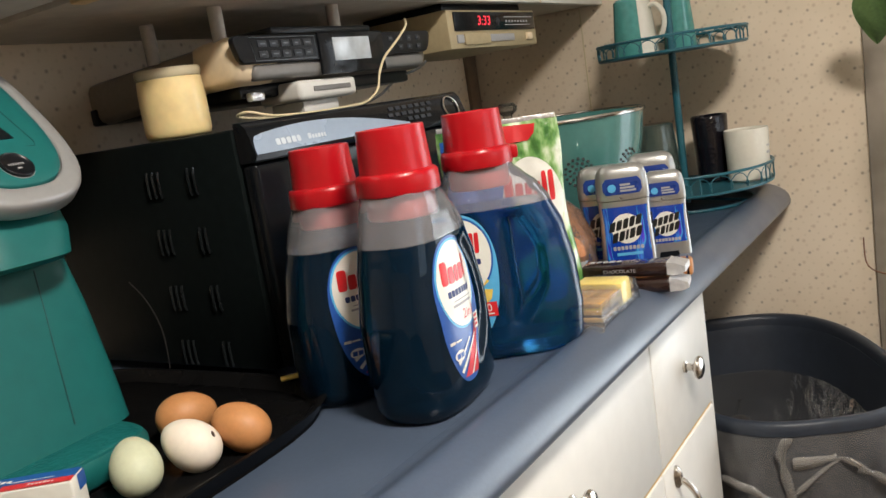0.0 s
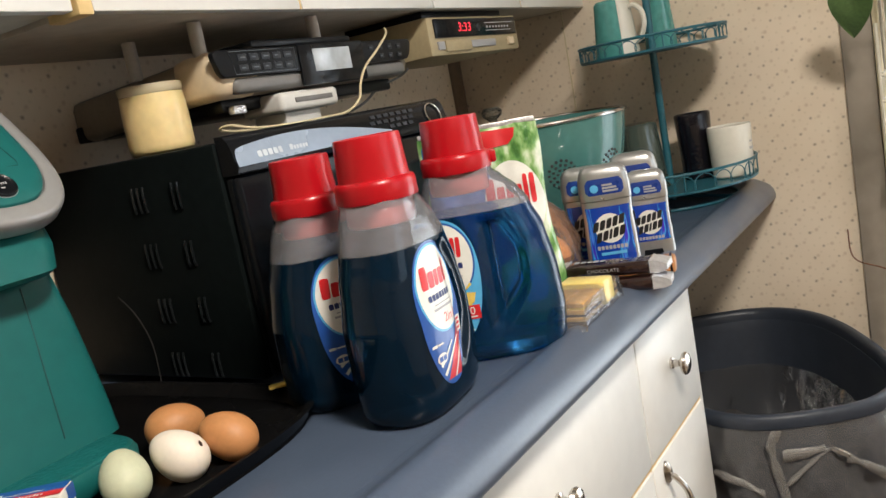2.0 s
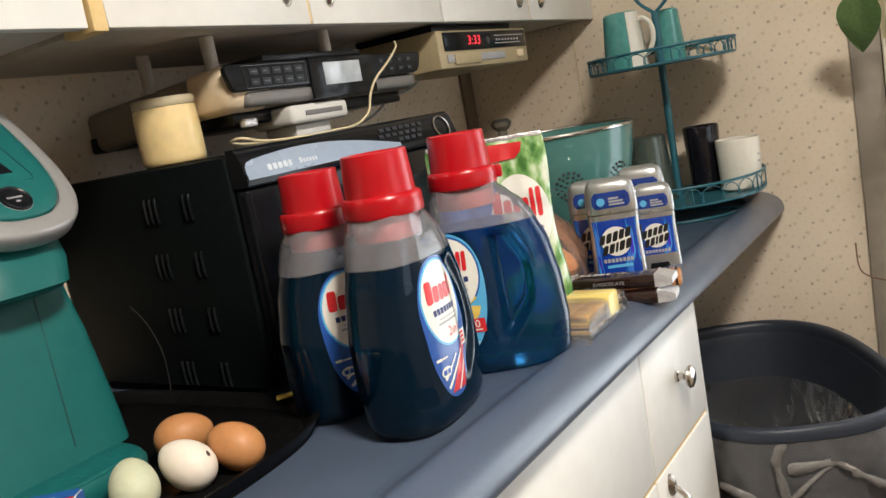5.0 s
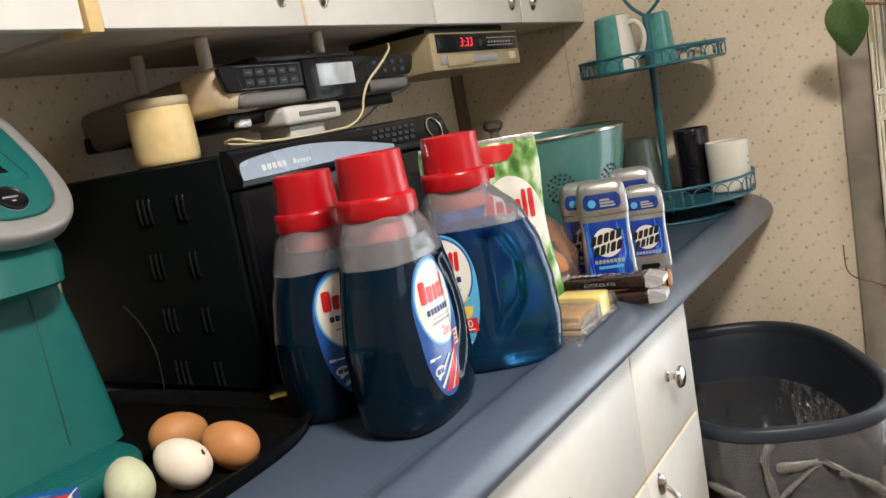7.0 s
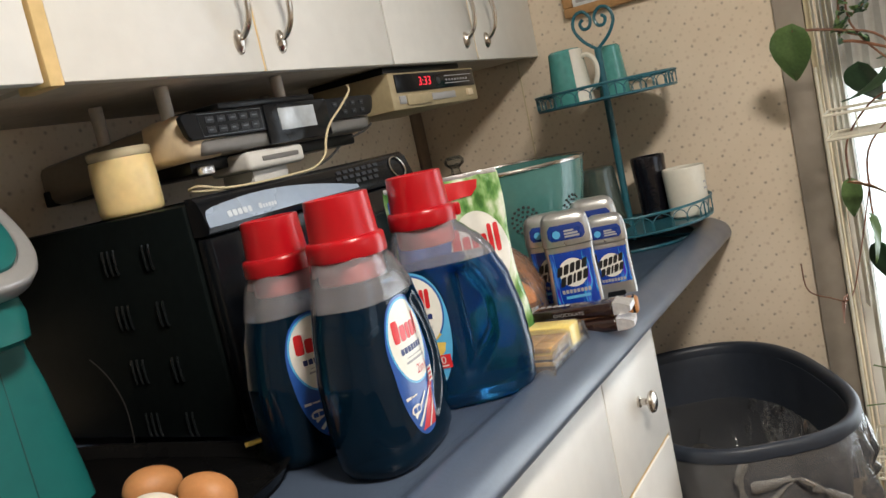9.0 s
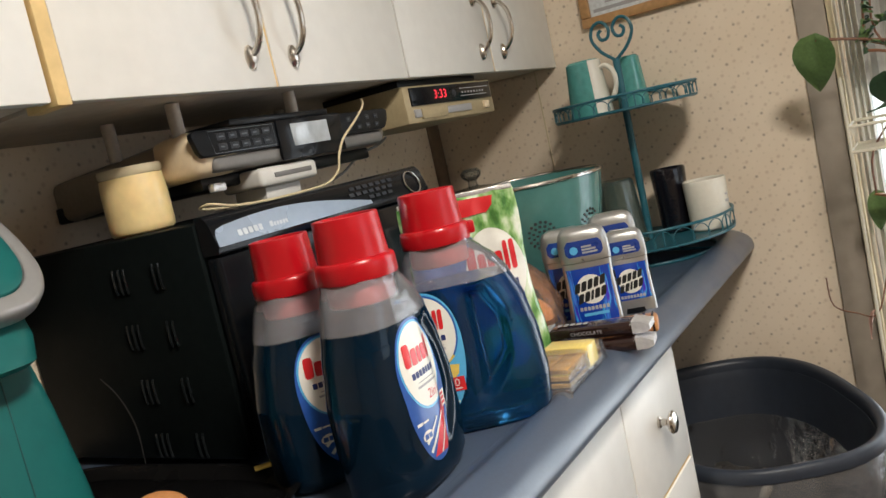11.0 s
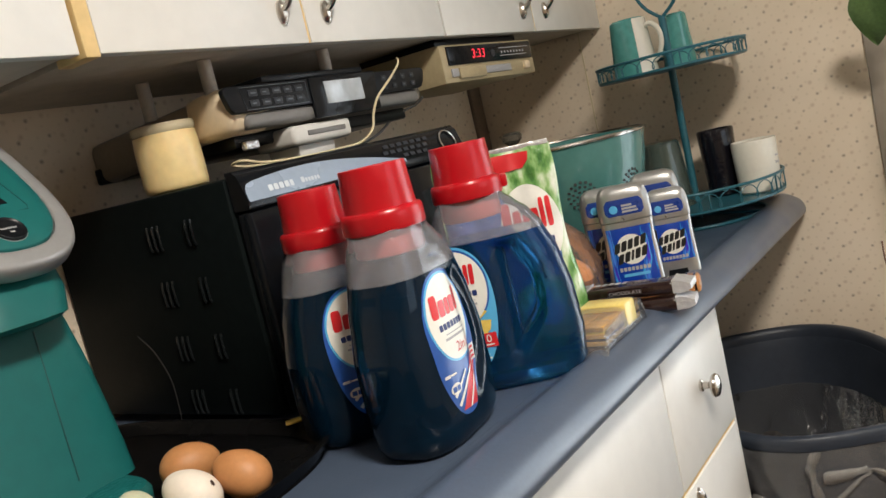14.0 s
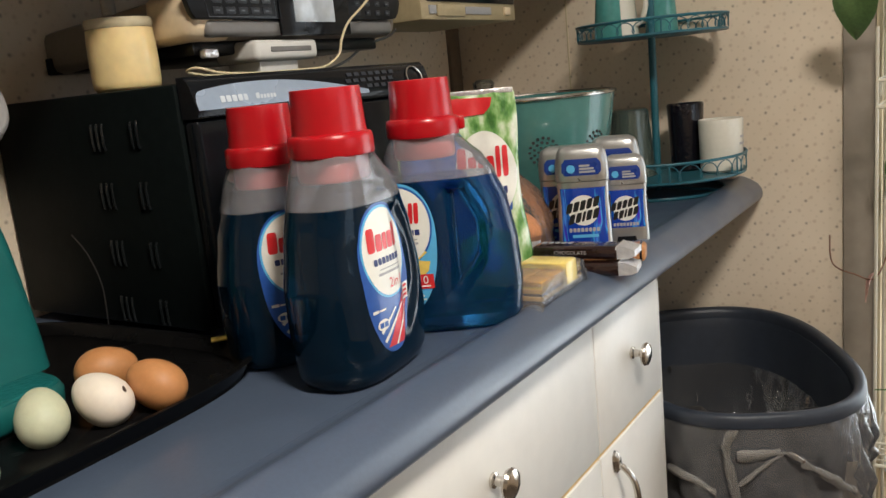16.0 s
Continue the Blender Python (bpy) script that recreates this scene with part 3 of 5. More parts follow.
def base_unit(x0, x1, door_handle_left=True):
    u = thing("base_cabinet", pose(x0, FY, 0), "white laminate base cabinet with a drawer over a door, yellowed edges", "cabinet", "base cabinets under the counter")
    w = x1 - x0
    part("body", box((0.0, 0.020, 0.09), (w, -FY + YB - 0.004, 0.868), 0.001), YELLOWED, u, "cream-yellow cabinet carcass")
    part("plinth", box((0.0, 0.07, 0.0), (w, 0.09, 0.09)), TRIM, u)
    d = part("drawer_front", box((0.0015, 0.0, 0.680), (w - 0.0015, 0.018, 0.862), 0.002), WHITE, u)
    part("edge_band", box((0.003, 0.0030, 0.6735), (w - 0.003, 0.0175, 0.6795)), YELLOWED, d, "yellowed drawer edge")
    part("edge_band", box((w - 0.0013, 0.0030, 0.105), (w + 0.0013, 0.0175, 0.862)), YELLOWED, u, "yellowed cabinet edge") if x1 < 2.2 else None
    knob(d, w / 2 + 0.004, 0.778, 0.0)
    e = part("door", box((0.0015, 0.0, 0.105), (w - 0.0015, 0.018, 0.673), 0.002), WHITE, u)
    pull(e, 0.045, 0.555, 0.645, 0.0)
    return u


base_unit(0.40, 0.90)
base_unit(0.90, 1.436)
base_unit(1.436, 1.995)
base_unit(1.995, 2.247)
panel = solid("end_panel", box((2.2475, FY + 0.001, 0.0), (2.2515, YB - 0.004, 0.868)), WHITE, "white side panel closing the base cabinets", "panel")

prof = [(-0.5622, 0.91), (-0.570, 0.9102), (-0.577, 0.9118), (-0.583, 0.9152), (-0.588, 0.9174), (-0.593, 0.9178), (-0.600, 0.9160), (-0.609, 0.9126), (-0.619, 0.9072), (-0.628, 0.901), (-0.6345, 0.8925), (-0.637, 0.884),
        (-0.6355, 0.876), (-0.632, 0.872), (-0.626, 0.870), (-0.5622, 0.870)]


def strip_of(outline):
    bm = bmesh.new()
    rows = [[bm.verts.new((x, y + (0.006 if x > 2.88 and y < -0.565 else 0), z)) for y, z in outline] for x in (0.40, 2.862, XE - 0.001)]
    for p, q in zip(rows, rows[1:]):
        for i in range(len(outline)):
            j = (i + 1) % len(outline)
            bm.faces.new((p[i], p[j], q[j], q[i]))
    bm.faces.new(rows[0][::-1])
    bm.faces.new(rows[-1])
    return bm


top = thing("countertop", pose(0, 0, 0), "long blue-grey laminate countertop with a rolled front edge", "countertop")
part("slab", strip_of([(YB - 0.001, 0.91), (-0.562, 0.91), (-0.562, 0.870), (YB - 0.001, 0.870)]), BLUETOP, top)
part("front_edge", strip_of(prof), BLUETOP, top, "rolled front edge", 60)

# ---------------- wall cabinets ----------------
UZ, UY = 1.36, -0.263


def wall_unit(x0, x1, gaps, handles):
    u = thing("wall_cabinet", pose(x0, UY, UZ), "white laminate wall cabinet with flat doors, closed", "cabinet", "wall cabinets over the counter")
    w = x1 - x0
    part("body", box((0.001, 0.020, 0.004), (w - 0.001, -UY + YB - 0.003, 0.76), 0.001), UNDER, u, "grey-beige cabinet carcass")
    xs = [0.0] + [g - x0 for g in gaps] + [w]
    for i, (p, q) in enumerate(zip(xs, xs[1:])):
        d = part("door", box((p + 0.0022, 0.0, 0.0), (q - 0.0022, 0.018, 0.76), 0.0022), WHITE, u)
        part("edge_band", box((q - 0.0020, 0.002, 0.001), (q + 0.0020, 0.0195, 0.758)), YELLOWED, d, "yellowed door edge") if i < len(xs) - 2 else None
        if handles[i] is not None:
            pull(d, handles[i] - x0, 0.044, 0.142, 0.0)
    return u


wall_unit(0.90, 1.553, [1.225], [1.19, 1.26])
wall_unit(1.572, 2.229, [1.895], [1.852, 1.938])
wall_unit(2.2295, 2.888, [2.56], [2.516, 2.612])
structure("trim_stile", box((1.5535, UY - 0.004, UZ - 0.004), (1.5715, UY + 0.05, 2.12), 0.002), YELLOWED, "yellowed wooden stile between the wall cabinets", "trim")
structure("trim_soffit", box((0.90, UY + 0.03, 2.121), (XE - 0.002, YB - 0.001, CEIL - 0.001)), WHITE, "boxed soffit over the wall cabinets", "trim")

# ---------------- detergent bottles ----------------
# z, half width along x, half depth, centre shift along x
BODY = [(0, 0.0655, 0.0360, 0.014), (0.004, 0.0738, 0.0428, 0.0145), (0.014, 0.0798, 0.0472, 0.015), (0.05, 0.0830, 0.0498, 0.0148), (0.095, 0.0818, 0.0500, 0.0132), (0.14, 0.0745, 0.0468, 0.0125),
        (0.172, 0.0640, 0.0430, 0.0110), (0.190, 0.0560, 0.0402, 0.0080), (0.204, 0.0462, 0.0372, 0.0030), (0.213, 0.0388, 0.0352, 0.0004), (0.222, 0.0358, 0.0345, 0), (0.228, 0.0345, 0.0340, 0)]
LEVEL = 0.170
NEXP = 2.8


def smoothstep(t):
    t = max(0.0, min(1.0, t))
    return t * t * (3 - 2 * t)


GRIP = [0.5]


def pinch(x, z):
    """The hollowed grip beside the handle: a drop shape that narrows downwards."""
    right = 0.061 - 0.045 * smoothstep((0.090 - z) / 0.075) - 0.020 * smoothstep((z - 0.115) / 0.055)
    inside = min((x - 0.010) * 0.6, right - x, (z - 0.024) * 0.9, 0.166 - z)
    return 1 - GRIP[0] * smoothstep(inside / 0.010)


PANEL = [0.0]


def sunk(x, z):
    """The slightly sunken panel that carries the label."""
    dx, dz = (x + PANEL[0]) / 0.0445, (z - 0.096) / 0.0775
    r = (abs(dx) ** 2.4 + abs(dz) ** 2.4) ** (1 / 2.4)
    return 0.0007 * (1 - smoothstep((r - 0.90) / 0.35))


def body_ring(z, seg=168, scale=1.0):
    a, b, cx = interp(BODY, z)
    out = []
    for i in range(seg):
        t = 2 * math.pi * i / seg
        c, s = math.cos(t), math.sin(t)
        x = cx + a * scale * math.copysign(abs(c) ** (2 / NEXP), c)
        y = b * scale * math.copysign(abs(s) ** (2 / NEXP), s)
        out.append((x, y * pinch(x, z) - math.copysign(min(sunk(x, z), abs(y)), y), z))
    return out


def on_bottle(side, lift):
    """Places a print on the broad face: u to the reader's right, v up."""
    def place(u, v):
        x = -u * side
        a, b, cx = interp(BODY, v)
        t = min(0.995, abs((x - cx) / a))
        y = b * (1 - t ** NEXP) ** (1 / NEXP) * pinch(x, v) - sunk(x, v)
        return (x, side * (y + lift), v)
    return place


def word_bars(u, v, h, widths, tall, gap=0.0012, slant=0.0):
    """Plain rounded blocks that stand in for a word mark."""
    out = []
    for i, w in enumerate(widths):
        hh = h * (1.0 if i in tall else 0.70)
        out.append([(x + slant * (y - v), y) for x, y in ring_pts(u + w / 2, v + hh / 2, w / 2, hh / 2, 5.0, 16)])
        u += w + gap
    return out


def egg_label(cu, cv, a, b, seg=56):
    """An oval that is fuller above than below."""
    return [(cu + (x - cu) * (1 + 0.10 * (y - cv) / b), y) for x, y in ring_pts(cu, cv, a, b, 2.25, seg)]


def print_label(parent, side, kind, c0=0.020):
    """side 1: the face towards +y; u runs to the reader's right."""
    c = c0 * side             # label centre, away from the handle
    zc = 0.098
    def P(l):
        return on_bottle(side, l)
    lab = part("label", flat([egg_label(c, zc, 0.0405, 0.0715)], P(0.0006)), L_BLUE if kind == "front" else L_CYAN, parent, "blue printed label with a white oval")
    part("oval_print", flat([ring_pts(c, 0.1235, 0.0372, 0.0435, 2.1, 48)], P(0.0009)), L_CYAN if kind == "front" else L_BLUE, lab)
    part("oval_print", flat([ring_pts(c, 0.1235, 0.0352, 0.0412, 2.1, 48)], P(0.0012)), L_WHITE, lab)
    part("word_mark", flat(word_bars(c - 0.0290, 0.1260, 0.0225, (0.0105, 0.0100, 0.0072, 0.0092, 0.0048, 0.0050), (0, 4, 5), 0.0011, 0.06), P(0.0016), 0.004), L_RED, lab, "plain red blocks of a word mark")
    part("word_mark", flat(word_bars(c - 0.024, 0.1135, 0.0062, (0.0054, 0.0052, 0.0056, 0.0052, 0.0042, 0.0046, 0.0056, 0.0052), range(8), 0.0009), P(0.0016), 0.004), L_NAVY, lab)
    part("print_line", flat([rect(c - 0.017, 0.1085, c + 0.020, 0.1095), rect(c - 0.020, 0.1035, c + 0.021, 0.1058)], P(0.0016), 0.004), L_GREY, lab)
    if kind == "front":
        def put2(u, v):
            return P(0.0016)(c + 0.006 + u, 0.0935 + v)
        part("print_text", words("2in1", 0.0135, put2), L_RED, lab)
        part("stripe_print", flat([[(c - 0.015, 0.0335), (c + 0.013, 0.0320), (c + 0.0345, 0.076), (c + 0.016, 0.079)]], P(0.0010)), L_RED, lab)
        part("stripe_print", flat([[(c - 0.002, 0.0330), (c + 0.001, 0.0325), (c + 0.024, 0.071), (c + 0.021, 0.071)], [(c - 0.022, 0.042), (c - 0.019, 0.039), (c + 0.014, 0.070), (c + 0.012, 0.071)],
                                   [(c - 0.026, 0.052), (c - 0.024, 0.049), (c + 0.002, 0.069), (c + 0.0, 0.070)]], P(0.0014)), L_WHITE, lab)
        part("badge_print", flat([ring_pts(c - 0.021, 0.058, 0.0085, 0.0055, 2, 20)], P(0.0015)), L_WHITE, lab)
        part("badge_print", flat([rect(c - 0.027, 0.0555, c - 0.0215, 0.0605), rect(c - 0.0205, 0.0555, c - 0.015, 0.0605)], P(0.0018), 0.004), L_BLUE, lab)
        part("badge_print", flat([rect(c - 0.034, 0.0705, c - 0.026, 0.0735), rect(c - 0.025, 0.0710, c - 0.016, 0.0728)], P(0.0015), 0.004), L_WHITE, lab)
        part("badge_print", flat([rect(c + 0.019, 0.070, c + 0.035, 0.086, 0.1)], P(0.0016), 0.004), L_WHITE, lab)
        part("badge_print", flat([rect(c + 0.0215, 0.0725 + 0.0045 * i, c + 0.033, 0.075 + 0.0045 * i, 0.1) for i in range(3)], P(0.0019), 0.004), L_RED, lab)
    else:
        star = []
        for i in range(24):
            r = 0.020 if i % 2 == 0 else 0.007
            star.append((c + 0.012 + r * math.cos(i * math.pi / 12), 0.084 + r * math.sin(i * math.pi / 12)))
        part("star_print", flat([star], P(0.0011)), L_YELLOW, lab)
        part("badge_print", flat([rect(c - 0.012, 0.054, c + 0.034, 0.070)], P(0.0014)), L_RED, lab)
        part("print_text", words("10", 0.0125, lambda u, v: P(0.0019)(c + 0.022 + u, 0.0635 + v)), L_WHITE, lab)
        part("print_line", flat([rect(c - 0.009, 0.061, c + 0.010, 0.066), rect(c - 0.008, 0.0562, c + 0.030, 0.0578), rect(c - 0.014, 0.045, c + 0.022, 0.047), rect(c - 0.012, 0.041, c + 0.024, 0.043)], P(0.0018), 0.004), L_WHITE, lab)
    return lab


def detergent_bottle(x, y, turn, label, liquid, level=LEVEL, sides=("back", "front"), c0=0.020, grip=0.10, size=1.0):
    GRIP[0], PANEL[0] = grip, c0
    u = thing("detergent_bottle", pose(x, y, CZ, 0, 0, turn) @ Matrix.Scale(size, 4), label, "detergent bottle", "detergent bottles on the counter")
    zs = [0.0, 0.002, 0.004, 0.008, 0.014] + [0.014 + (level - 0.014) * i / 40 for i in range(1, 41)]
    part("filled_body", loft([body_ring(z) for z in zs]), liquid, u, "dark blue liquid filling the bottle", 60)
    zs = [level + (0.228 - level) * i / 18 for i in range(19)]
    part("shoulder", loft([body_ring(z) for z in zs], cap=False), CLEAR, u, "empty milky clear plastic shoulder", 60)
    part("spout", lathe([(0.0, 0.192), (0.0325, 0.192), (0.0340, 0.195), (0.0335, 0.2145), (0.0, 0.2145)]), PINK, u, "pink spout insert seen through the plastic")
    cap = [(0.0380, 0.2150), (0.0398, 0.2155), (0.0404, 0.2175), (0.0402, 0.2300), (0.0396, 0.2335), (0.0382, 0.2352), (0.0358, 0.2358), (0.0352, 0.2364), (0.0349, 0.2385), (0.0338, 0.2560), (0.0327, 0.2758),
           (0.0324, 0.2769), (0.0317, 0.2773), (0.0296, 0.2773), (0.0288, 0.2766), (0.0284, 0.2740), (0.0, 0.2730)]
    cp = part("cap", lathe(cap, 56), RED, u, "red screw cap")
    part("thumb_tab", box((0.036, -0.006, 0.219), (0.047, 0.006, 0.234), 0.003), RED, cp)
    print_label(u, 1, sides[0], c0)
    print_label(u, -1, sides[1], c0)
    return u


detergent_bottle(1.648, -0.514, 8, "blue liquid detergent bottle with red cap standing foremost near the edge", LIQUID, c0=0.002)
detergent_bottle(1.668, -0.405, 340, "blue liquid detergent bottle with red cap beside the microwave", LIQUID, c0=0.002, size=0.962)
detergent_bottle(1.815, -0.505, 302, "blue liquid detergent bottle with red cap and hollowed grip", LIQUID_LIT, sides=("front", "back"), c0=0.036, grip=0.36)

# ---------------- microwave ----------------
MX0, MX1, MY0, MZ = 1.672, 2.140, -0.278, 0.302
mw = thing("microwave", pose(MX0, MY0, CZ), "black countertop microwave with slotted side and arched silver band", "microwave")
w = MX1 - MX0
part("body", box((0, 0.0, 0.012), (w, 0.372, MZ - 0.004), 0.004), BLACK, mw)
for fx in (0.05, w - 0.05):
    for fy in (0.05, 0.29):
        part("foot", lathe([(0, 0), (0.012, 0), (0.014, 0.013), (0, 0.013)], 16), DARKP, mw).location = (fx, fy, 0)
part("door", box((0.004, -0.024, 0.016), (w - 0.002, -0.001, MZ - 0.045), 0.006, 3), BLACKGLOSS, mw, "glossy black door")
pp = part("control_strip", loft([[(x, y, z) for y, z in ((-0.001, MZ - 0.044), (-0.027, MZ - 0.044), (-0.030, MZ - 0.036), (-0.020, MZ - 0.006), (-0.012, MZ + 0.002), (-0.001, MZ + 0.002))] for x in (0.004, 0.02, w - 0.02, w - 0.002)]), BLACKGLOSS, mw, "black sloping control strip", 50)


def on_strip(lift):
    def place(u, v):
        t = (v + 0.036) / 0.030
        return (u, -0.030 + 0.010 * t - lift, MZ + v)
    return place


arch = [(0.005, -0.0355), (0.31, -0.0355)] + [(0.31 - 0.287 * i / 12, -0.034 + 0.0265 * math.sin(math.pi * (0.04 + 0.66 * i / 12))) for i in range(13)] + [(0.0115, -0.0150), (0.0075, -0.0195), (0.0055, -0.0260)]
bd = part("name_band", flat([arch], on_strip(0.0008), 0.02), BAND, pp, "pale blue-silver arched band")
part("word_mark", flat(word_bars(0.040, -0.029, 0.0075, (0.007, 0.007, 0.007, 0.007, 0.006), range(5), 0.002, 0.1) + word_bars(0.095, -0.0285, 0.007, (0.006, 0.004, 0.004, 0.005, 0.004, 0.004), (0,), 0.0012, 0.2), on_strip(0.0014), 0.02), MARK, bd, "plain pale blocks of a word mark")
for i in range(7):
    for j in range(3):
        part("button", flat([rect(0.262 + 0.016 * i + 0.006 * j, -0.0285 + 0.0085 * j, 0.273 + 0.016 * i + 0.006 * j, -0.0235 + 0.0085 * j)], on_strip(0.001), 0.05), KEYGREY, pp) if not (i < 3 and j == 0) else None
dial = [on_strip(0.002)(w - 0.040 + 0.019 * math.cos(t * math.pi / 12), -0.021 + 0.017 * math.sin(t * math.pi / 12)) for t in range(24)]
part("dial_ring", tube(dial, 0.0013, 6, closed=True), STEEL, pp, "bright ring round a button")
for i in range(4):
    for j, n in ((0, 3), (1, 2)):
        for k in range(n):
            y = 0.158 - 0.0105 * k - 0.075 * j
            z = MZ - 0.04 - 0.0715 * i
            part("vent_slot", tube([(-0.0005, y, z), (-0.002, y, z - 0.006), (-0.002, y, z - 0.026), (-0.0005, y, z - 0.032)], 0.0020, 8), VENTRIB, mw)
cordb = tube([(-0.004, 0.235, 0.125), (-0.004, 0.208, 0.10), (-0.005, 0.188, 0.06), (-0.008, 0.185, 0.010)], 0.0008, 6, smooth_steps=5)
part("cord", cordb, DARKWIRE, mw, "thin dark grey wire down its side")
solid("paper_scrap", box((-0.016, -0.005, 0), (0.016, 0.005, 0.003), 0.001), L_YELLOW, "small crumpled gold foil scrap by the microwave", "scrap", m=pose(1.643, -0.334, CZ + 0.0195, 6, 0, -40))

# jar on the microwave
jar = thing("jar", pose(1.722, -0.136, CZ + MZ - 0.003) @ Matrix.Scale(1.07, 4), "small glass jar of pale yellow wax on the microwave", "jar")
part("filling", lathe([(0, 0.0), (0.034, 0.0), (0.0372, 0.003), (0.0382, 0.009), (0.0382, 0.040), (0.0378, 0.055), (0.0370, 0.0635), (0.0366, 0.068), (0, 0.068)], 48), WAX, jar, "pale yellow wax behind glossy glass", 60)
part("glass_rim", lathe([(0.0364, 0.0685), (0.0372, 0.070), (0.0379, 0.0725), (0.0381, 0.0765), (0.0372, 0.079), (0.0352, 0.0780), (0.0346, 0.072), (0.0346, 0.0685)], 48), clear_film("jar_glass", (0.90, 0.80, 0.56), 0.40, 0.06), jar, "thick pale glass rim")


# ---------------- tray, eggs, coffee maker ----------------
tray = thing("serving_tray", pose(1.358, -0.2075, CZ, 0, 0, 2), "black glossy tray with a low rim", "tray")
outs, secs = (0.278, 0.2275), []
for s, z in ((0.0, 0.0), (0.0, 0.003), (0.008, 0.016), (0.010, 0.019), (0.007, 0.020), (0.003, 0.018), (-0.008, 0.007), (-0.030, 0.006)):
    secs.append(oval(0, 0, z, outs[0] + s, outs[1] + s, 5, 88))
part("rim", loft(secs[1:7], cap=False), TRAYBLACK, tray, "raised rounded rim", 50)
part("pan", loft([secs[0], secs[1], oval(0, 0, 0.0065, outs[0] - 0.006, outs[1] - 0.006, 5, 88)]), TRAYBLACK, tray, smooth=50)
TRZ = CZ + 0.0065


def egg(name, x, y, az, tip, material, label, speck=False, size=1.0):
    prof = []
    for i in range(25):
        t = math.pi * i / 24
        z = -math.cos(t)
        r = math.sin(t) * (1 - 0.13 * z)
        prof.append((0.0218 * size * r if 0 < i < 24 else 0.0, 0.0285 * size * z))
    bm = lathe(prof, 36)
    e = mesh_ob(name, bm, material, 80)
    e.matrix_world = pose(x, y, TRZ + 0.0222 * size, tip, 0, az)
    tagged(e, label, "egg", "eggs on the tray")
    return e


egg("egg", 1.508, -0.314, 58, 88, EGG_BROWN, "brown hen egg lying on the black tray", size=1.05)
egg("egg", 1.500, -0.399, 200, 62, EGG_BROWN, "darker brown hen egg lying in front of the other", size=1.02)
ew = egg("egg", 1.456, -0.381, 195, 60, EGG_WHITE, "white hen egg with a dark speck on the tray", size=1.02)
sp = part("speck", lathe([(0, 0.0011), (0.0016, 0.0008), (0.0022, 0)], 10), SPOT, None, "dark brown speck")
sp.parent = ew
bpy.context.view_layer.update()
away = ew.matrix_world.to_3x3().inverted() @ Vector((0.30, -0.90, 0.32)).normalized()
lo_, hi_ = 0.0, 0.05
for _ in range(30):
    mid_ = (lo_ + hi_) / 2
    q_ = away * mid_
    zz_ = q_.z / (0.0285 * 1.02)
    inside_ = abs(zz_) < 1 and math.hypot(q_.x, q_.y) < 0.0218 * 1.02 * math.sqrt(1 - zz_ * zz_) * (1 - 0.13 * zz_)
    lo_, hi_ = (mid_, hi_) if inside_ else (lo_, mid_)
sp.matrix_local = Matrix.Translation(away * (lo_ - 0.0002)) @ away.to_track_quat("Z", "Y").to_matrix().to_4x4() @ Matrix.Diagonal((1, 1.8, 0.6, 1))
egg("egg", 1.409, -0.364, 150, 55, EGG_GREEN, "pale green hen egg on the tray")
egg("egg", 1.324, -0.410, 150, 80, EGG_GREEN, "pale green hen egg half behind the carton", size=0.88)

cm = thing("coffee_maker", pose(1.396, -0.197, TRZ, 0, 0, 2), "teal pod coffee maker with silver rimmed head", "coffee maker")
secs = []
for z, a, b, cy in ((0.0, 0.070, 0.116, -0.005), (0.006, 0.076, 0.122, -0.005), (0.022, 0.077, 0.123, -0.005), (0.028, 0.074, 0.120, -0.005)):
    secs.append(oval(0, cy, z, a, b, 5, 64))
part("foot", loft(secs), TEAL, cm, smooth=50)
part("drip_tray", loft([oval(0, -0.075, 0.028, 0.066, 0.044, 4, 48), oval(0, -0.075, 0.0295, 0.064, 0.042, 4, 48)]), mat("teal_pebbled", (0.008, 0.112, 0.110), 0.30, grain=0.15, bump=0.9, bump_scale=160), cm, "pebbled drip tray")
secs = []
for z, a, y0, y1 in ((0.028, 0.096, -0.068, 0.118), (0.06, 0.096, -0.062, 0.116), (0.10, 0.095, -0.053, 0.114), (0.15, 0.093, -0.042, 0.112), (0.22, 0.086, -0.024, 0.108), (0.265, 0.080, -0.014, 0.106), (0.293, 0.074, -0.004, 0.105), (0.33, 0.070, 0.034, 0.105), (0.38, 0.064, 0.080, 0.104)):
    secs.append(oval(0.0, (y0 + y1) / 2, z, a, (y1 - y0) / 2, 8, 64))
part("column", loft(secs), TEAL, cm, smooth=50)
part("seam", tube([(0.0262, -0.0656, 0.045), (0.0350, -0.0485, 0.12), (0.0440, -0.0322, 0.19)], 0.0008, 6), mat("teal_shadow_gap", (0.003, 0.055, 0.053), 0.5), cm)
part("chin", loft([oval(0.020, -0.022, 0.198, 0.048, 0.046, 3.0, 48), oval(0.020, -0.022, 0.203, 0.056, 0.054, 3.0, 48), oval(0.022, -0.018, 0.226, 0.061, 0.052, 3.0, 48), oval(0.024, -0.002, 0.258, 0.064, 0.044, 3.0, 48)]), TEAL, cm, smooth=50)
HEAD = pose(0.031, -0.0041, 0.3452, 47, 0, 5)
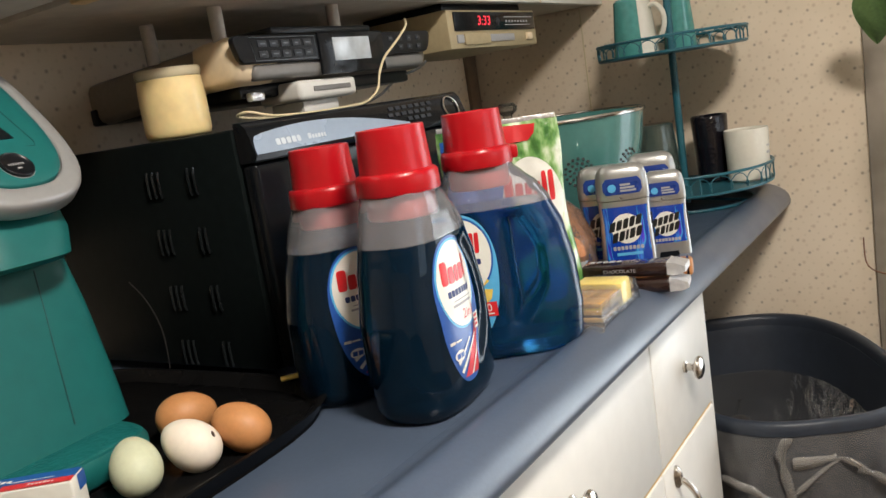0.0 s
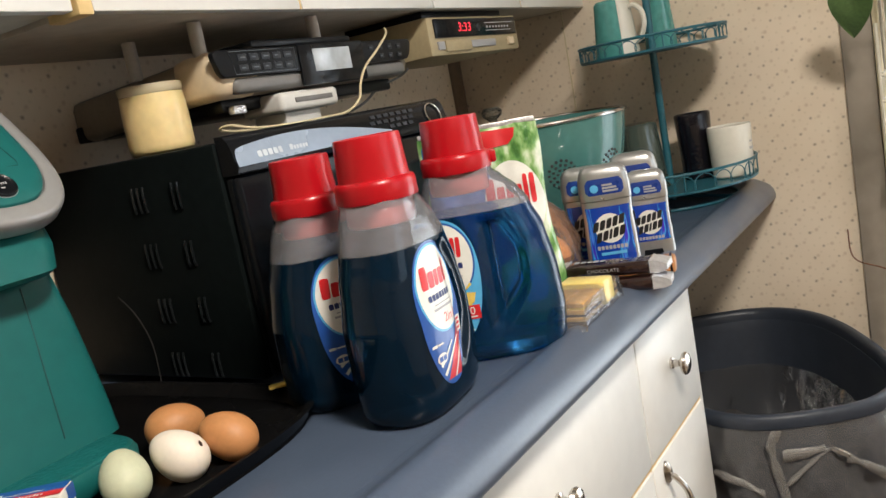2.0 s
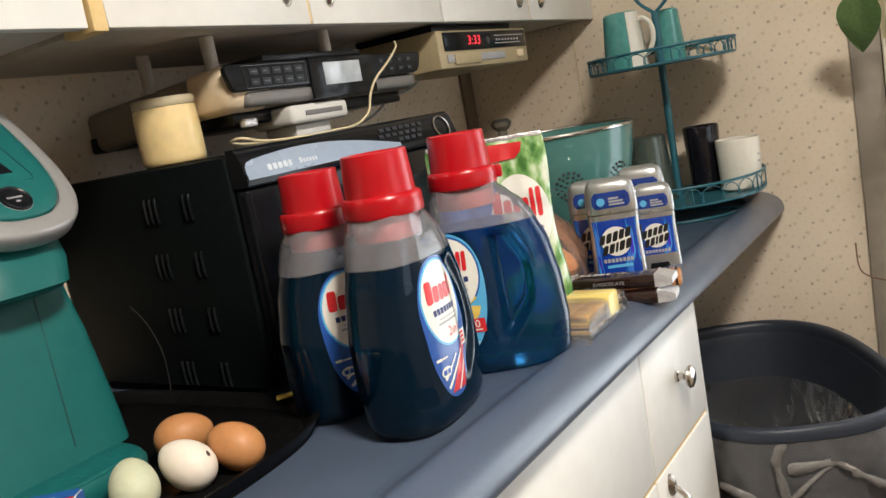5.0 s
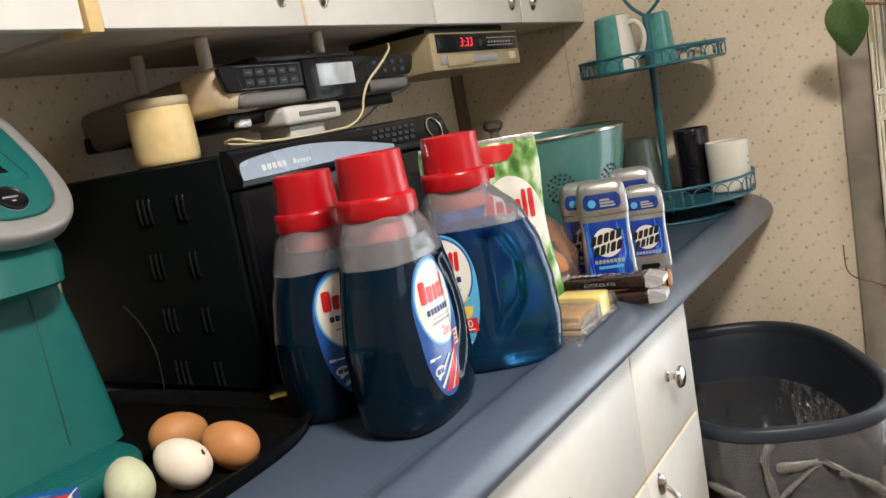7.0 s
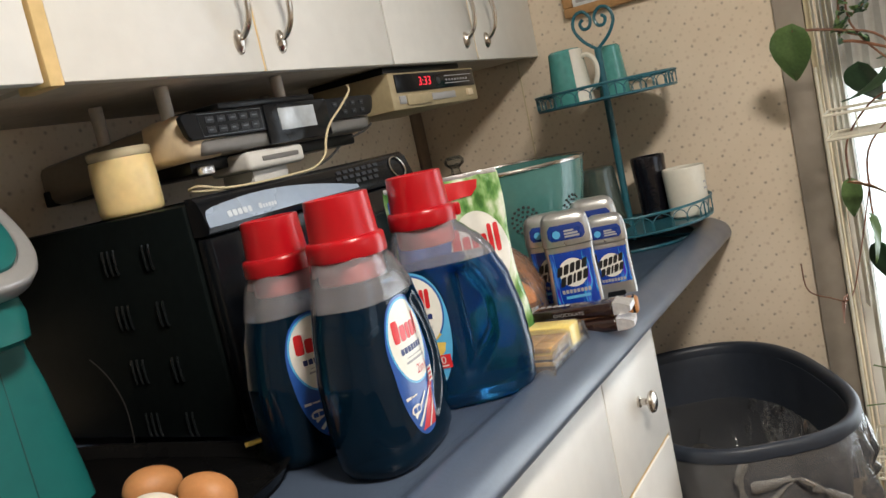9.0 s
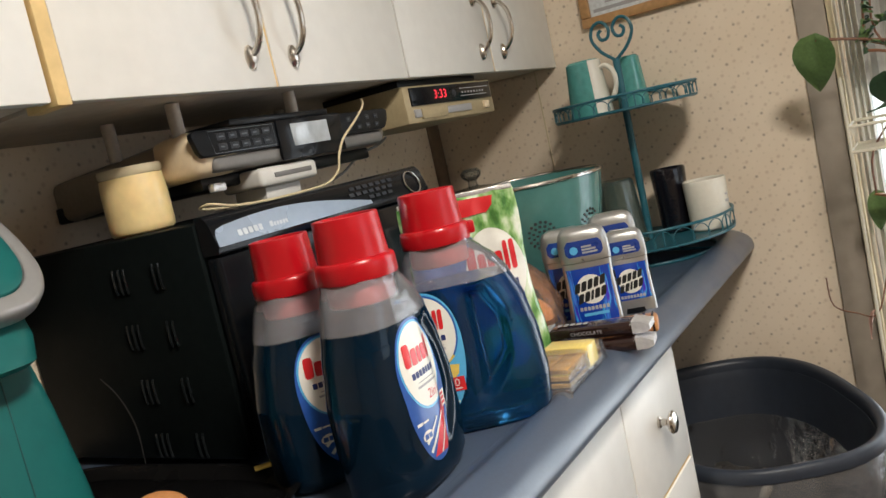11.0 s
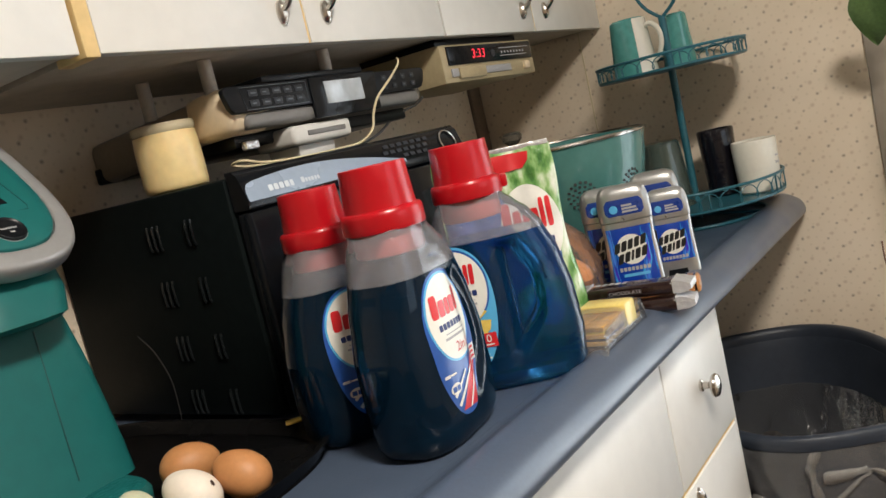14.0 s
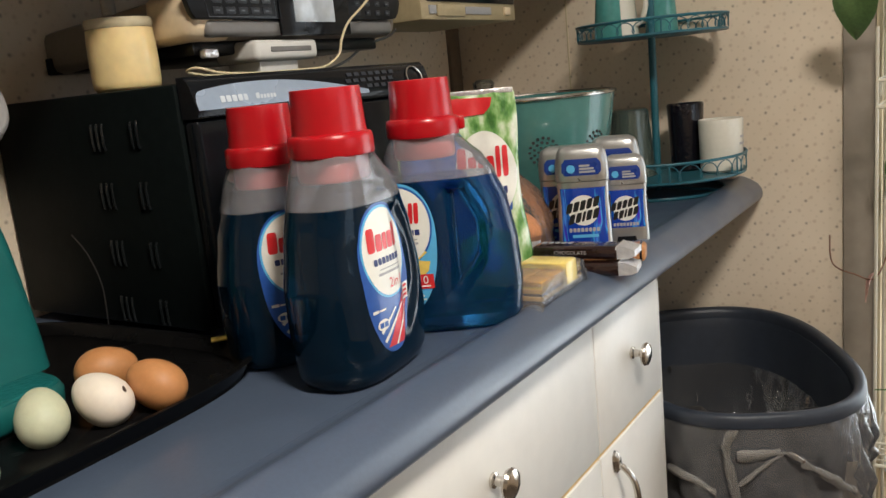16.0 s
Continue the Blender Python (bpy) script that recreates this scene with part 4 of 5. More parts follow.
hd = part("head_rim", loft([oval(0, 0, z, a, a + 0.039, 2.68, 80) for z, a in ((-0.026, 0.076), (-0.023, 0.081), (-0.019, 0.0825), (-0.008, 0.0828), (-0.0045, 0.0815), (-0.0025, 0.078), (0.000, 0.066), (-0.0012, 0.0642), (-0.006, 0.0636))]), SILVER, cm, "silver rim round the head", 50)
hd.matrix_local = HEAD
ld = part("lid", loft([oval(0, 0, z, a, a + 0.039, 2.68, 80) for z, a in ((-0.0055, 0.0624), (-0.0005, 0.0622), (0.0006, 0.0612), (0.0016, 0.050), (0.0022, 0.030))]), TEAL, cm, "teal lid", 50)
ld.matrix_local = HEAD
btn = part("button", lathe([(0, 0.0025), (0.012, 0.0025), (0.0138, 0.0035), (0.0146, 0.0042), (0.0154, 0.0035), (0.016, 0), (0, 0)], 36), DARKP, cm, "round dark button")
btn.matrix_local = HEAD @ Matrix.Translation((0.0, -0.078, 0.0006))
part("button_ring", tube([(0.0158 * math.cos(2 * math.pi * i / 40), 0.0158 * math.sin(2 * math.pi * i / 40), 0.0008) for i in range(40)], 0.0006, 6, closed=True), SILVER, btn)
part("word_mark", flat([rect(-0.0085 + 0.0024 * i, -0.0005, -0.0069 + 0.0024 * i, 0.0020) for i in range(7)] + [rect(-0.002, -0.0055, 0.0025, -0.0035)], lambda u, v: (u, v, 0.0028), 0.05), L_GREY, btn)
wd = part("window", prism([(-0.0215, -0.044), (0.0215, -0.044), (0.013, -0.006), (-0.013, -0.006)], 0.0, 0.0016), DARKP, cm, "dark level window")
wd.matrix_local = HEAD @ Matrix.Translation((0, 0, 0.0030)) @ pose(0, 0, 0, -90, 0, 0)
part("window_frame", tube([(-0.036, -0.056, 0.0015), (0.036, -0.056, 0.0015), (0.0385, -0.050, 0.0018), (0.032, 0.005, 0.0022)], 0.0007, 6), MATS["teal_shadow_gap"], ld, "seam round the lid window")

ct = thing("carton", pose(1.349, -0.3245, TRZ, 0, 0, -54.5), "small blue, red and white carton beside the eggs", "carton")
part("box", box((-0.050, -0.036, 0), (0.040, -0.010, 0.0435), 0.002, 3), CARD, ct)
part("top_print", flat([rect(-0.0495, -0.0255, 0.0396, -0.0104)], lambda u, v: (u, v, 0.0439), 0.1), L_BLUE, ct, "blue band")
part("top_print", flat([rect(-0.0495, -0.0356, -0.018, -0.0255)], lambda u, v: (u, v, 0.0439), 0.1), L_BLUE, ct)
part("top_print", flat([rect(-0.018, -0.0356, 0.0396, -0.0255)], lambda u, v: (u, v, 0.0439), 0.1), L_RED, ct, "red band")
part("side_print", flat([rect(-0.0250, 0.030, -0.0104, 0.0430)], lambda u, v: (0.0404, u, v), 0.1), L_BLUE, ct)
part("word_mark", flat(word_bars(-0.044, -0.022, 0.007, (0.0042, 0.0036, 0.0045, 0.0036, 0.004, 0.0036), (0, 3), 0.0014, 0.15) + [rect(-0.014, -0.0230, 0.022, -0.0218)] + word_bars(0.004, -0.0325, 0.0040, (0.0022,) * 7, (0, 4), 0.0009), lambda u, v: (u, v, 0.0443), 0.1), L_WHITE, ct)


# ---------------- under-cabinet printer, radio, adapter, cord ----------------
pr = thing("printer", pose(1.770, -0.215, 1.2435), "flat taupe and cream printer with dark keypad hung under cabinets", "printer")
pw = 0.445
secs = []
for x, s in ((0.0, 0.012), (0.004, 0.004), (0.014, 0.0), (pw - 0.034, 0.0), (pw - 0.024, 0.004), (pw - 0.020, 0.012)):
    secs.append([(x, y, z) for y, z in ((0.312, s), (0.312, 0.060 - s), (0.060, 0.075 - s), (0.022 + s, 0.0765 - s), (0.006 + s, 0.070 - s), (0.001 + s, 0.05), (0.0 + s, 0.036), (0.004 + s, 0.025), (0.016 + s, 0.0185 + s * 0.3), (0.06, 0.0175 + s * 0.3))])
# grey plastic side, with the wall cabinet's shade put into its colour
part("body", loft(secs), TAUPE, pr, "taupe housing, the cabinet's shade in its colour", 40)
secs = [[(x, y + (s if y < 0.05 else -s), z + (s * 0.6 if z < 0.04 else -s)) for y, z in ((0.088, 0.0160), (0.080, 0.0735), (0.060, 0.0765), (0.022, 0.0780), (0.003, 0.0720), (-0.004, 0.055), (-0.005, 0.038), (0.000, 0.024), (0.012, 0.0175))]
        for x, s in ((-0.008, 0.012), (-0.004, 0.004), (0.004, 0.0), (0.060, 0.0))]
part("end_cap", loft(secs), BEIGE, pr, "cream end cap", 40)
part("base_tray", box((0.02, 0.03, 0.0), (pw - 0.04, 0.295, 0.0185), 0.004), DARKP, pr, "dark lower tray")
pf = part("front_panel", box((0.014, -0.0085, 0.0200), (0.402, 0.012, 0.0415), 0.008, 4), GREYP, pr, "grey front strip")
pk = part("keypad_panel", prism([(-0.004, 0.0405), (0.150, 0.0412), (0.395, 0.0420), (0.408, 0.0435), (0.417, 0.053), (0.4225, 0.068), (0.4205, 0.0735), (0.414, 0.0755), (-0.010, 0.0755), (-0.0165, 0.0720), (-0.0165, 0.066), (-0.0105, 0.047)], -0.012, -0.0025, 0.002), DARKP, pr, "dark keypad panel")
part("key_border", tube([(0.016, -0.0122, 0.0435), (0.133, -0.0122, 0.0435), (0.133, -0.0122, 0.0725), (0.010, -0.0122, 0.0725)], 0.0005, 6, closed=True), KEYMARK, pk)
for j in range(2):
    for i in range(5):
        x0, z0 = 0.023 + 0.0215 * i, 0.0468 + 0.0132 * j
        ky = part("key", box((x0, -0.0133, z0), (x0 + 0.0165, -0.0105, z0 + 0.0088), 0.0010), KEYGREY, pk)
        part("key_print", flat([rect(x0 + 0.004, z0 + 0.0035, x0 + 0.0105 + 0.003 * ((i * 3 + j) % 2), z0 + 0.0052)], lambda u, v: (u, -0.0136, v), 0.05), KEYMARK, ky)
for j in range(2):
    for i in range(4):
        x0, z0 = 0.304 + 0.025 * i, 0.0475 + 0.0135 * j
        ky = part("key", box((x0, -0.0133, z0), (x0 + 0.012, -0.0105, z0 + 0.0075), 0.0010), KEYGREY, pk)
        part("key_print", flat([rect(x0 + 0.0025, z0 + 0.003, x0 + 0.0075, z0 + 0.0045)], lambda u, v: (u, -0.0136, v), 0.05), KEYMARK, ky)
part("screen_bezel", box((0.138, -0.0155, 0.0190), (0.286, -0.010, 0.0768), 0.004), BLACKGLOSS, pk, "glossy black screen surround")
part("screen", box((0.166, -0.0168, 0.0370), (0.250, -0.0150, 0.0690), 0.001), LCD, pk, "pale grey screen, window reflection in its colour")
part("top_flap", box((0.060, -0.006, 0.0772), (0.272, 0.10, 0.0865), 0.003), DARKP, pr, "dark raised flap")
for (x, y) in ((0.006, 0.165), (0.008, 0.035), (0.212, 0.012), (0.40, 0.20)):
    part("spacer", lathe([(0, 0.066), (0.0092, 0.066), (0.0092, 0.1185), (0, 0.1185)], 20), SPACER, pr, "grey round spacer").location = (x, y, 0)
part("plug", box((-0.005, 0.30, 0.0), (0.018, 0.312, 0.024), 0.003), DARKP, pr)
part("clip", box((0.028, 0.018, -0.004), (0.052, 0.0305, 0.008), 0.003), FOIL, pr, "crumpled foil clip")

# white slotted gadget or adapter of unknown use, built as plain boxes
ad = thing("slotted_gadget", pose(1.958, -0.190, 1.2125), "white plastic slotted gadget lying on the microwave", "gadget")
part("housing", box((-0.098, -0.034, 0.0195), (0.026, 0.045, 0.0462), 0.007, 3), WHITEP, ad)
part("slot", box((-0.070, -0.0355, 0.0300), (0.010, -0.0320, 0.0368), 0.001), GREYP, ad)
part("foot", box((-0.080, -0.020, -0.0015), (-0.005, 0.040, 0.0190), 0.002), WHITEP, ad)

rd = thing("clock_radio", pose(2.226, -0.245, 1.283), "cream under-cabinet clock radio with red digits", "radio")
part("housing", box((0, 0, 0), (0.332, 0.20, 0.066), 0.004), RADIOCREAM, rd)
part("mount_plate", box((0.02, 0.02, 0.066), (0.31, 0.19, 0.0795), 0.002), DARKP, rd)
fp = part("display_panel", box((0.018, -0.003, 0.030), (0.322, 0.003, 0.062), 0.001), BLACKGLOSS, rd, "dark display panel")
part("clock_digits", words("3:33", 0.0225, lambda u, v: (0.118 + u * 1.25, -0.0036, 0.046 + v), 0.1), LEDRED, fp, "red lit clock digits")
part("tuning_scale", flat([rect(0.195 + 0.0, 0.038, 0.300, 0.0395), rect(0.195, 0.052, 0.31, 0.0535)] + [rect(0.20 + 0.012 * i, 0.043, 0.206 + 0.012 * i, 0.047) for i in range(8)], lambda u, v: (u, -0.0034, v), 0.5), L_GREY, fp)
part("indicator", lathe([(0, 0.002), (0.006, 0.0015), (0.007, 0)], 16), KEYGREY, fp).matrix_local = pose(0.17, -0.003, 0.045, 90, 0, 0)
part("tape_door", box((0.045, -0.004, 0.006), (0.135, 0.002, 0.025), 0.001), RADIOCREAM, rd)
part("tape_strip", box((0.022, -0.003, 0.010), (0.043, 0.002, 0.024), 0.001), L_GREY, rd)
part("tape_strip", box((0.137, -0.003, 0.010), (0.23, 0.002, 0.023), 0.001), L_GREY, rd)
part("knob", box((0.283, -0.006, 0.010), (0.302, 0.002, 0.024), 0.002), BEIGE, rd)

cord_pts = [(2.125, -0.228, 1.337), (2.103, -0.244, 1.325), (2.066, -0.250, 1.303), (2.026, -0.250, 1.278), (2.007, -0.250, 1.255), (1.996, -0.250, 1.233), (1.964, -0.250, 1.2180), (1.92, -0.250, 1.2155), (1.866, -0.250, 1.2145), (1.812, -0.249, 1.2155), (1.775, -0.244, 1.2185), (1.748, -0.235, 1.2260), (1.752, -0.212, 1.2230), (1.80, -0.195, 1.2180), (1.87, -0.185, 1.2155)]
cd = mesh_ob("power_cord", tube(cord_pts, 0.0018, 8, smooth_steps=8), CORDM)
tagged(cd, "cream power cord looped over the microwave", "cord")
cd2 = mesh_ob("power_cord", tube([(2.205, -0.205, 1.272), (2.20, -0.19, 1.262), (2.15, -0.18, 1.250), (2.11, -0.17, 1.228), (2.08, -0.15, 1.2155)], 0.002, 8, smooth_steps=6), GREYP)
tagged(cd2, "grey cord behind the printer", "cord")

# ---------------- detergent pouch, onion, deodorants, snacks ----------------
po = thing("detergent_pouch", pose(1.985, -0.440, CZ, 0, 0, 293) @ Matrix.Diagonal((0.82, 1, 1, 1)), "green and white foil stand-up detergent pouch", "pouch")
secs = []
NZ = 16
for k in range(NZ + 1):
    v = k / NZ
    z = 0.252 * v
    a = 0.111 - 0.013 * v - 0.004 * math.sin(math.pi * v) + 0.003 * math.sin(9 * v)
    b = 0.042 * (1 - v) ** 0.7 + 0.0016
    row = []
    for i in range(72):
        t = 2 * math.pi * i / 72
        x, y = a * math.copysign(abs(math.cos(t)) ** 0.75, math.cos(t)), b * math.sin(t)
        wr = 0.0055 * noise.noise(Vector((x * 35, z * 30, 3.0 if y > 0 else 7.0))) * min(1, 4 * v * (1.05 - v) + 0.1)
        row.append((x, y + wr, z + 0.004 * noise.noise(Vector((x * 20, 1, 1))) * v))
    secs.append(row)


def on_pouch(lift):
    def place(u, v):
        t = v / 0.252
        a = 0.111 - 0.013 * t - 0.004 * math.sin(math.pi * t) + 0.003 * math.sin(9 * t)
        b = 0.042 * (1 - t) ** 0.7 + 0.0016
        c = min(0.999, abs(u) / a) ** (1 / 0.75)
        y = b * math.sqrt(1 - c * c)
        wr = 0.0055 * noise.noise(Vector((u * 35, v * 30, 7.0))) * min(1, 4 * t * (1.05 - t) + 0.1)
        return (u, -(y - wr + lift), v)
    return place


part("bag", loft(secs), GRASSFOIL, po, "glossy film printed with green grass", 70)
part("seal", box((-0.0975, -0.0022, 0.250), (0.0975, 0.0022, 0.2565), 0.001), FOIL, po, "silvery crimped seal")
part("green_print", flat([[(-0.094, 0.03), (0.085, 0.10), (0.088, 0.160), (0.03, 0.185), (-0.03, 0.238), (-0.094, 0.238)]], on_pouch(0.0012)), L_BLUE, po)
part("red_print", flat([[(-0.03, 0.222), (0.050, 0.2255), (0.061, 0.2345), (0.064, 0.246), (0.01, 0.2475), (-0.03, 0.247)]], on_pouch(0.0019)), L_RED, po)
part("oval_print", flat([ring_pts(0.047, 0.146, 0.048, 0.058, 2, 40)], on_pouch(0.0018)), L_WHITE, po, "white printed oval")
part("word_mark", flat(word_bars(0.003, 0.144, 0.040, (0.015, 0.013, 0.011, 0.012, 0.0075, 0.0085), (0, 4, 5), 0.0026), on_pouch(0.0024)), L_RED, po, "plain red blocks of a word mark")
part("word_mark", flat(word_bars(0.012, 0.122, 0.010, (0.008,) * 7, range(7), 0.002), on_pouch(0.0024)), L_NAVY, po)
part("picture_print", flat([ring_pts(0.045, 0.040, 0.030, 0.022, 2, 24)], on_pouch(0.0018)), L_CYAN, po)
part("picture_print", flat([ring_pts(0.062, 0.022, 0.020, 0.012, 2, 24)], on_pouch(0.0021)), L_GREEN, po)

on = thing("bag_of_onions", pose(2.128, -0.446, CZ) @ Matrix.Scale(0.84, 4), "brown onions in a clear plastic bag", "onions")
for (x, y, z, r) in ((0.0, 0.0, 0.043, 0.043), (0.03, 0.055, 0.040, 0.040), (-0.012, 0.025, 0.098, 0.030)):
    bm = lathe([(0, -r), (r * 0.35, -r * 0.93), (r * 0.75, -r * 0.62), (r, 0), (r * 0.86, r * 0.45), (r * 0.5, r * 0.8), (r * 0.16, r * 1.0), (r * 0.08, r * 1.25), (0, r * 1.28)], 28)
    part("onion", bm, ONION, on).location = (x, y, z)
secs = []
for z, r in ((0.0, 0.05), (0.02, 0.066), (0.07, 0.064), (0.12, 0.045), (0.15, 0.02)):
    secs.append([(0.01 + r * math.cos(t) * (1 + 0.12 * math.sin(5 * t + z * 60)), 0.022 + 1.2 * r * math.sin(t) * (1 + 0.10 * math.sin(7 * t + z * 40)), z + 0.001) for t in [2 * math.pi * i / 48 for i in range(48)]])
part("bag", loft(secs), clear_film("onion_bag", (0.90, 0.72, 0.66), 0.90, 0.10, 0.3, 40), on, "clear plastic bag", 60)

DEO = [(0.0, 0.0370, 0.0165), (0.003, 0.0392, 0.0185), (0.012, 0.0398, 0.0190), (0.045, 0.0388, 0.0188), (0.085, 0.0372, 0.0182), (0.106, 0.0378, 0.0184), (0.1105, 0.0385, 0.0188), (0.113, 0.0392, 0.0192), (0.135, 0.0385, 0.0188), (0.150, 0.0362, 0.0170), (0.158, 0.031, 0.0135), (0.1615, 0.022, 0.008)]


def deo_face(lift):
    def place(u, v):
        a, b = interp(DEO, v)
        t = min(0.99, abs(u) / a)
        return (u, -(b * (1 - t ** 3.4) ** (1 / 3.4) + lift), v)
    return place


def deodorant(x, y, turn, size=1.0, low=0.012):
    u = thing("deodorant_stick", pose(x, y, CZ, 0, 0, turn) @ Matrix.Scale(size, 4), "silver deodorant stick with shiny blue foil label", "deodorant", "deodorant sticks on the counter")
    part("case", loft([oval(0, 0, z, *interp(DEO, z), 3.4, 64) for z in (0, 0.002, 0.006, 0.012, 0.03, 0.06, 0.085, 0.100, 0.1085)]), DEOSILVER, u, "silver plastic case", 50)
    for sd in (-1, 1):
        part("grip_strip", box((sd * 0.0365 - 0.0025, -0.007, 0.020), (sd * 0.0365 + 0.0030, 0.007, 0.085), 0.002), DARKP, u, "dark ribbed grip on the narrow side")
    cap = part("cap", loft([oval(0, 0, z, *interp(DEO, z), 3.4, 64) for z in (0.1095, 0.1125, 0.12, 0.135, 0.145, 0.152, 0.157, 0.160, 0.1615)]), DEOSILVER, u, "silver cap", 50)
    part("cap_plate", flat([[(-0.024, 0.1185), (0.024, 0.1185), (0.0285, 0.124), (0.028, 0.136), (0.023, 0.1425), (-0.023, 0.1425), (-0.028, 0.136), (-0.0285, 0.124)]], deo_face(0.0007)), CAPBLUE, cap, "dark blue plate")
    part("cap_print", flat([rect(-0.003, 0.131, 0.012, 0.134), rect(-0.003, 0.1265, 0.018, 0.1295), rect(-0.003, 0.122, 0.020, 0.125)], deo_face(0.0011)), L_GREY, cap)
    part("cap_print", flat([ring_pts(-0.015, 0.1285, 0.0062, 0.0062, 2, 20)], deo_face(0.0011)), L_CYAN, cap)
    lab = part("label", flat([[(-0.0335, low), (0.0335, low), (0.0325, 0.05), (0.0315, 0.075), (0.033, 0.100), (-0.033, 0.100), (-0.0315, 0.075), (-0.0325, 0.05)]], deo_face(0.0007), 0.005), HOLO, u, "shimmering blue foil label")
    part("disc_print", flat([ring_pts(0, 0.067, 0.022, 0.0225, 2, 32)], deo_face(0.0011)), L_WHITE, lab)
    def tilt(u, v, k=0.22):
        return deo_face(0.0015)(u, 0.066 + v + k * u)
    for u0, v0, ws in ((-0.0265, 0.0020, (0.0085, 0.0082, 0.0078, 0.0078, 0.0085)), (-0.0235, -0.0150, (0.0082, 0.0080, 0.0042, 0.0080, 0.0085))):
        part("word_mark", flat(word_bars(u0, v0, 0.0142, ws, range(5), 0.0017, 0.25), tilt), BLACKINK, lab, "plain black blocks of a word mark")
    part("word_mark", flat(word_bars(-0.0225, 0.035, 0.006, (0.0045,) * 8, range(8), 0.0012), deo_face(0.0011)), L_GREY, lab)
    if low < 0.02:
        part("print_line", flat([rect(-0.018, 0.0265, 0.020, 0.031), rect(-0.026, 0.017, -0.016, 0.019), rect(-0.012, 0.017, 0.010, 0.0185)], deo_face(0.0011)), L_CYAN, lab)
    else:
        part("dial_window", flat([[(-0.018, 0.006), (0.018, 0.006), (0.016, 0.016), (-0.016, 0.016)]], deo_face(0.0008)), DARKP, u, "dark slot of the turning dial")
    return u


deodorant(2.180, -0.530, 292)
deodorant(2.250, -0.568, 290, 0.85, 0.032)
deodorant(2.222, -0.481, 290, 0.97)
deodorant(2.300, -0.535, 288)

def candy_bar(x, y, z, turn, label, length=0.165):
    u = thing("chocolate_bar", pose(x, y, z, 0, 0, turn), label, "chocolate bar", "chocolate bars on the counter")
    part("wrapper", box((-length / 2 + 0.022, -0.019, 0), (length / 2 - 0.022, 0.019, 0.018), 0.0055, 3), CHOC, u, "dark brown wrapper")
    for s in (-1, 1):
        bm = bmesh.new()
        n = 14
        rows = []
        for k in range(5):
            xx = s * (length / 2 - 0.024 + 0.006 * k)
            f = k / 4
            rows.append([(xx, -0.019 + 0.038 * i / n, 0.0095 + (0.009 - 0.005 * f) * 1.0 + 0.0016 * math.sin(i * 2.4 + k)) for i in range(n + 1)] +
                        [(xx, 0.019 - 0.038 * i / n, 0.0095 - (0.009 - 0.005 * f) + 0.0016 * math.sin(i * 2.4 + k)) for i in range(n + 1)])
        part("foil_end", loft(rows), FOIL, u, "crimped silver end", 70)
    part("print_text", words("CHOCOLATE", 0.0068, lambda a, b: (a * 1.1 - 0.005, -0.0196, 0.0095 + b)), L_GREY, u)
    part("word_mark", flat(word_bars(-0.050, -0.006, 0.012, (0.008, 0.007, 0.007, 0.008, 0.007), range(5), 0.002), lambda a, b: (a, b, 0.0195), 0.05), L_GREY, u)
    return u


candy_bar(2.055, -0.570, CZ + 0.0005, 281, "dark chocolate bar in a brown wrapper with silver ends")
candy_bar(2.068, -0.566, CZ + 0.0205, 277, "dark chocolate bar lying on top of another")
nb = thing("nut_bar", pose(2.140, -0.600, CZ, 0, 0, 285), "orange and brown striped snack bar wrapper", "snack bar")
part("wrapper", box((-0.055, -0.016, 0), (0.035, 0.016, 0.024), 0.006, 3), mat("orange_wrapper", (0.50, 0.22, 0.08), 0.35, coat=0.3, grain=0.4, scale=60, bump=0.3), nb)
for i in range(3):
    part("stripe", box((0.026 - 0.012 * i, -0.0168, 0.001), (0.030 - 0.012 * i, 0.0168, 0.0248), 0.002), CHOC, nb)

wf = thing("wafer_pack", pose(1.945, -0.575, CZ, 0, 0, 2) @ Matrix.Diagonal((1.0, 0.88, 1.22, 1)), "clear pack of layered wafers with a yellow label", "wafers")
for i in range(4):
    for j in range(2):
        x0, y0 = -0.066 + 0.031 * i, -0.030 + 0.031 * j
        for k in range(4):
            part("wafer", box((x0, y0, 0.0025 + 0.0072 * k), (x0 + 0.0285, y0 + 0.029, 0.0070 + 0.0072 * k), 0.0008), WAFER if k != 0 else FUDGE, wf)
            if k < 3:
                part("filling", box((x0 + 0.001, y0 + 0.001, 0.0070 + 0.0072 * k), (x0 + 0.0275, y0 + 0.028, 0.0097 + 0.0072 * k)), FUDGE if k < 2 else L_YELLOW, wf)
secs = []
for x, a, h in ((-0.086, 0.034, 0.002), (-0.078, 0.034, 0.004), (-0.070, 0.034, 0.030), (-0.03, 0.0345, 0.034), (0.02, 0.0345, 0.033), (0.058, 0.034, 0.031), (0.068, 0.034, 0.005), (0.078, 0.034, 0.002)):
    secs.append([(x, a * math.copysign(abs(math.cos(t)) ** 0.4, math.cos(t)) + 0.001 * math.sin(9 * t), max(0.0004, h * (0.5 + 0.5 * math.copysign(abs(math.sin(t)) ** 0.4, math.sin(t))) + 0.0012 * math.sin(x * 300 + 3 * t))) for t in [2 * math.pi * i / 40 for i in range(40)]])
part("film", loft(secs), FILM, wf, "clear crinkled film", 70)
part("label", box((-0.002, -0.0352, 0.010), (0.034, 0.0352, 0.0352), 0.004), PALEYELLOW, wf, "yellow paper band")

